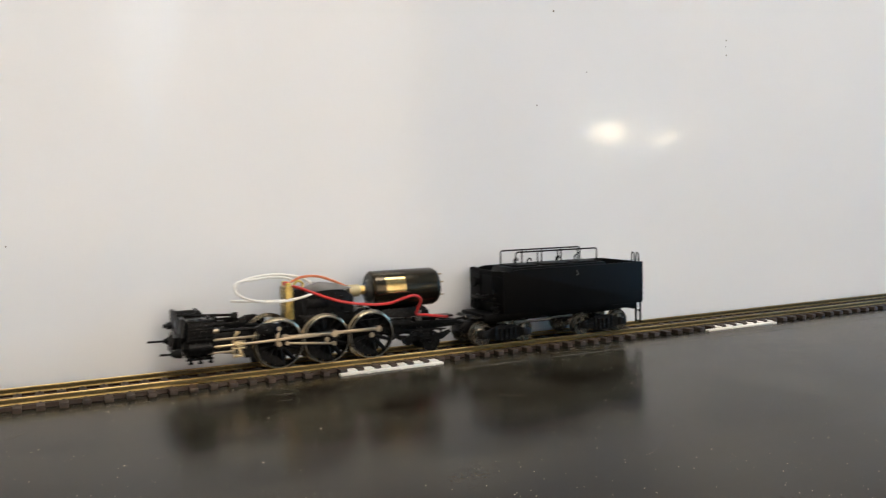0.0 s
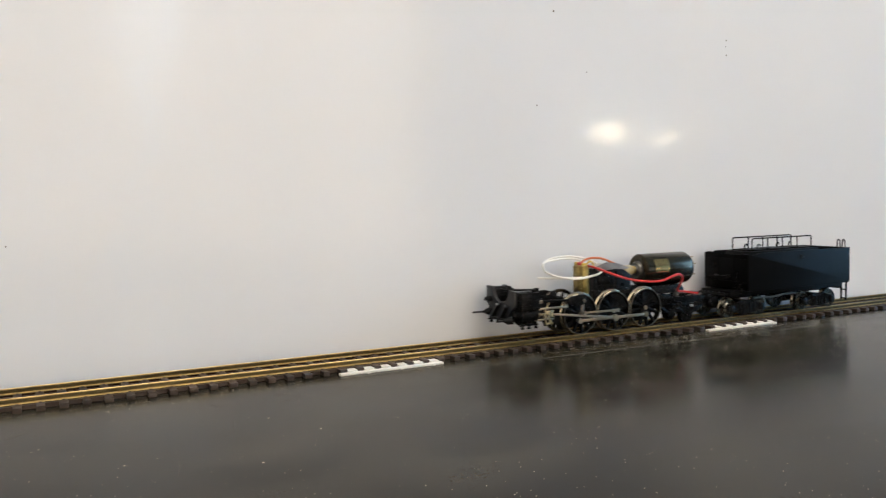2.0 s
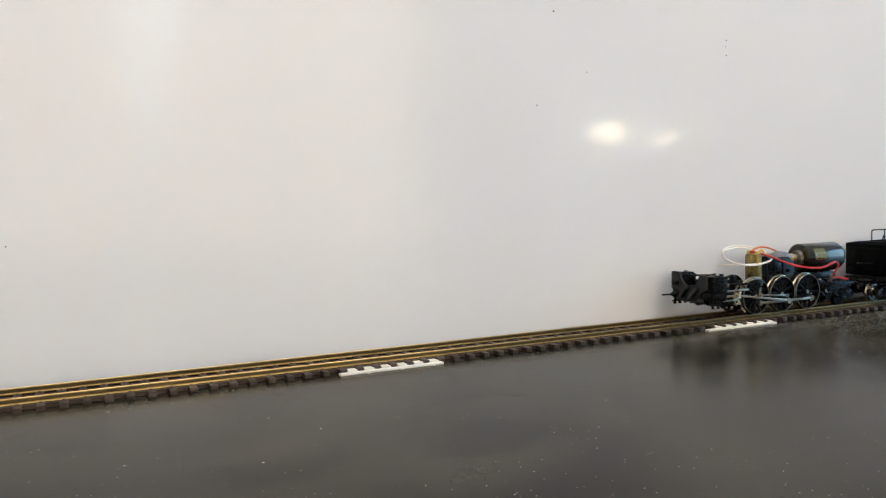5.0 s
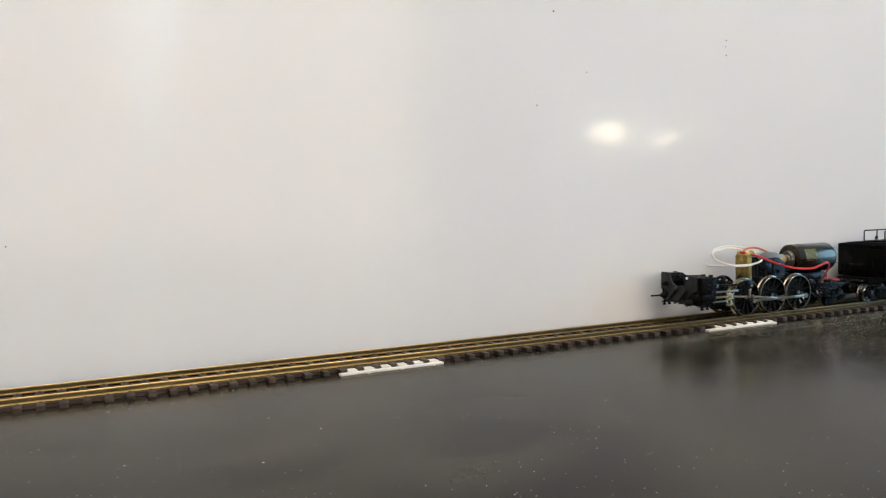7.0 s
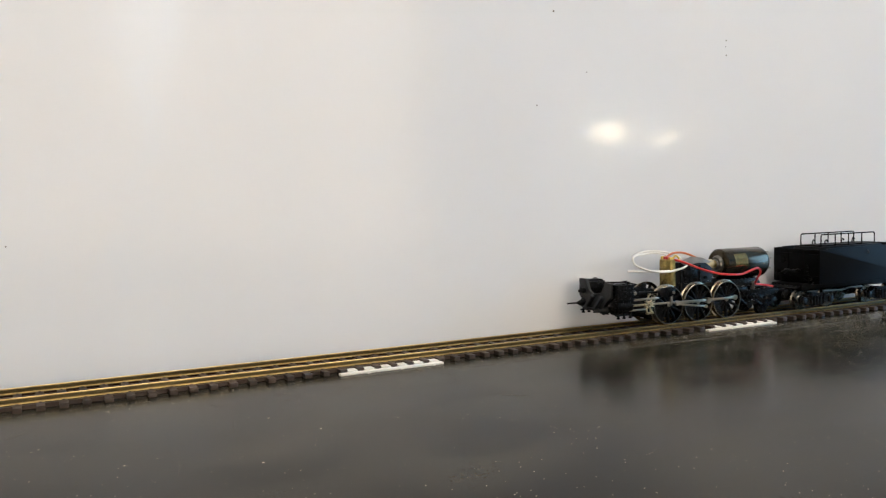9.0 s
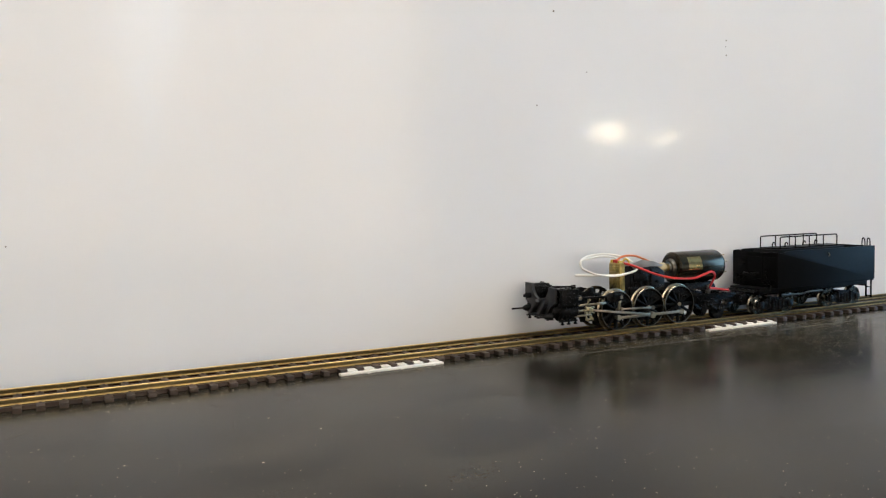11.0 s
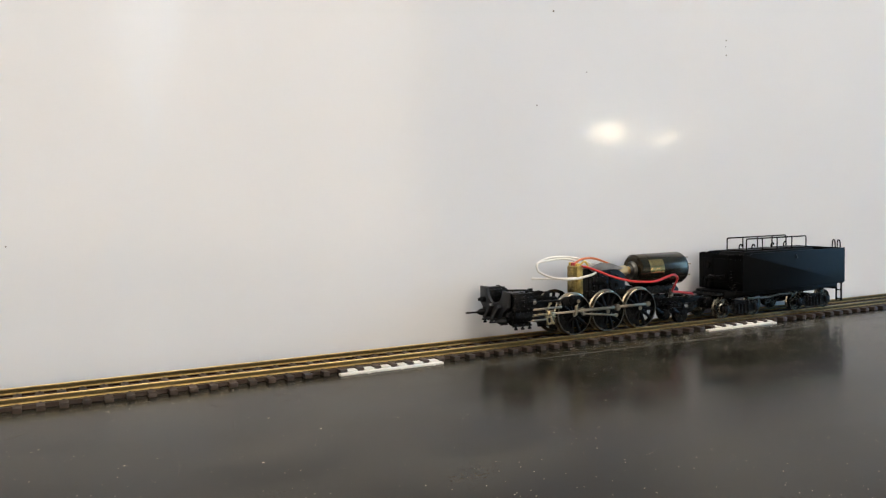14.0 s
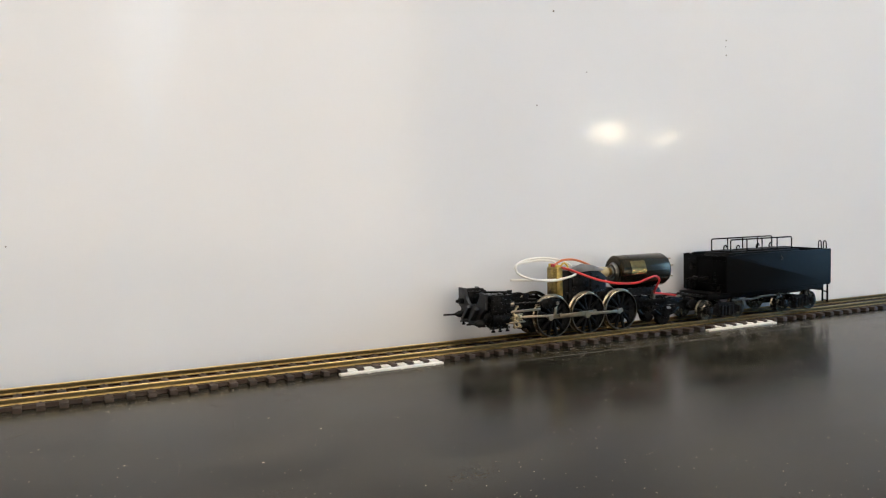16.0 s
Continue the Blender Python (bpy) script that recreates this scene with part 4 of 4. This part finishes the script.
# not a fibre: a long faint straight line in front of the track
rod(fibres, (150.0, -21.0, 0.02), (460.0, -27.0, 0.02), 0.11, 6)
tagged(new("fibres", mesh_of("fibres", fibres, M_FIBRE)), "pale hair-thin fibres and one long thin straight line on the black tabletop", "dust", kind="stuff")
for x, z, r in ((232.3, 155.5, 0.5), (222.1, 110.3, 0.38), (251.5, 127.4, 0.25), (344.2, 148.6, 0.45), (343.8, 145.3, 0.3), (344.2, 140.7, 0.4), (-6.2, 53.1, 0.3)):
    sp = B()
    lathe(sp, [(29.7, r * 0.3), (29.75, r), (30.0, r)], "y", (x, 0, z), 9)
    tagged(new("speck", mesh_of("speck", sp, M_SPECK)), "tiny dark speck of dirt stuck on the white panel", "dirt", group="specks on the panel")


# ---- movement ----
# seconds and the train's way along the track in millimetres, 0 at the end
WAY = [(0.0, -124.9), (0.5, -90.2), (1.0, -55.3), (1.5, -20.2), (2.0, 14.5), (2.5, 50.6), (3.0, 86.7), (3.5, 113.5), (4.0, 123.0), (4.3, 124.1), (6.3, 124.6),
       (6.6, 123.6), (7.0, 117.4), (7.5, 103.5), (8.0, 92.1), (8.5, 79.9), (9.0, 66.3), (9.6, 54.1), (10.4, 42.1), (11.5, 30.6), (12.0, 26.7), (12.5, 22.9), (13.0, 18.7),
       (13.5, 14.5), (14.0, 11.2), (14.5, 8.1), (15.0, 5.8), (15.5, 3.1), (16.0, 0.0)]
# the tender rides on a slack drawbar
TENDER_WAY = [(0.0, -127.2), (0.5, -91.8), (1.0, -56.3), (1.5, -20.6), (2.0, 14.8), (2.5, 50.4), (3.0, 87.2), (3.5, 114.5), (4.0, 123.8), (4.3, 125.1), (6.3, 125.5),
              (6.6, 124.4), (7.0, 118.7), (7.5, 103.4), (8.0, 91.9), (8.5, 79.7), (9.0, 66.1), (9.6, 53.9), (10.4, 41.9), (11.5, 30.4), (12.0, 26.5), (12.5, 22.6), (13.0, 18.5),
              (13.5, 14.3), (14.0, 10.9), (14.5, 7.8), (15.0, 5.4), (15.5, 3.1), (16.0, 0.0)]
# seconds and the crank's angle over the line ahead
TURN = [(0.0, 57.0), (0.8, -302.0), (1.6, -668.0), (2.4, -1030.0), (3.2, -1395.0), (4.2, -1520.0), (6.4, -1520.0), (7.5, -1375.0), (8.5, -1165.0), (12.0, -760.0), (13.0, -728.0),
        (14.0, -682.0), (15.0, -635.0), (16.0, -542.0)]


def along(table, t):
    # a smooth curve through the table that never overshoots
    xs, ys = [a for a, _ in table], [b for _, b in table]
    n = len(xs)
    h = [xs[i + 1] - xs[i] for i in range(n - 1)]
    d = [(ys[i + 1] - ys[i]) / h[i] for i in range(n - 1)]
    k = max(i for i in range(n - 1) if xs[i] <= t + 1e-9)

    def slope(i):
        if i == 0:
            return d[0]
        if i == n - 1:
            return d[-1]
        if d[i - 1] * d[i] <= 0:
            return 0.0
        a, b = 2 * h[i] + h[i - 1], h[i] + 2 * h[i - 1]
        return (a + b) / (a / d[i - 1] + b / d[i])
    s = (t - xs[k]) / h[k]
    return (ys[k] * (1 + 2 * s) * (1 - s) ** 2 + slope(k) * h[k] * s * (1 - s) ** 2
            + ys[k + 1] * s * s * (3 - 2 * s) + slope(k + 1) * h[k] * s * s * (s - 1))


def crank_angle(t):
    # between the known turns the wheels turn with the way
    for (t0, a0), (t1, a1) in zip(TURN, TURN[1:]):
        if t <= t1 + 1e-9:
            w0, w1, w = along(WAY, t0), along(WAY, t1), along(WAY, t)
            f = (w - w0) / (w1 - w0) if abs(w1 - w0) > 2.0 else (t - t0) / (t1 - t0)
            return a0 + (a1 - a0) * f
    return TURN[-1][1]


def motions():
    ts = [i / 15 for i in range(241)]
    way = [along(WAY, t) for t in ts]
    turn = [crank_angle(t) for t in ts]
    walk(loco, [(t, pose((LX + w) * MM, 0, RAIL_TOP * MM)) for t, w in zip(ts, way)])
    ride = [along(TENDER_WAY, t) for t in ts]
    walk(tender, [(t, pose((TX + w) * MM, 0, RAIL_TOP * MM)) for t, w in zip(ts, ride)])
    for wheel, x, y in WHEELS:
        lag = 0.0 if y < 5 else 90.0
        walk(wheel, [(t, pose(x * MM, y * MM, WHEEL_R * MM, 0, -(a + lag), 0)) for t, a in zip(ts, turn)])
    for wset, x in WHEELSETS:
        walk(wset, [(t, pose(x * MM, 0, TWR * MM, 0, math.degrees(w / TWR), 0)) for t, w in zip(ts, ride)])
    for lag, side, main, ecc, head in GEAR:
        rows = {"side": [], "main": [], "ecc": [], "head": []}
        for t, a in zip(ts, turn):
            r = radians(a + lag)
            px, pz = CRANK * math.cos(r), WHEEL_R + CRANK * math.sin(r)
            rows["side"].append((t, pose(px * MM, 0, pz * MM)))
            hz = 11.3
            hx = px - math.sqrt(MAIN_L ** 2 - (pz - hz) ** 2)
            tilt = math.degrees(math.atan2(pz - hz, px - hx))
            rows["main"].append((t, pose(px * MM, 0, pz * MM, 0, -tilt, 0)))
            rows["head"].append((t, pose(hx * MM, 0, hz * MM)))
            ex, ez = 1.6 * math.cos(r - 1.6) , WHEEL_R + 1.6 * math.sin(r - 1.6)
            lx = -19.6
            lz = 10.4 + 0.0
            tilt = math.degrees(math.atan2(ez - lz, ex - lx))
            rows["ecc"].append((t, pose(ex * MM, 0, ez * MM, 0, -tilt, 0)))
        walk(side, rows["side"])
        walk(main, rows["main"])
        walk(ecc, rows["ecc"])
        walk(head, rows["head"])


motions()
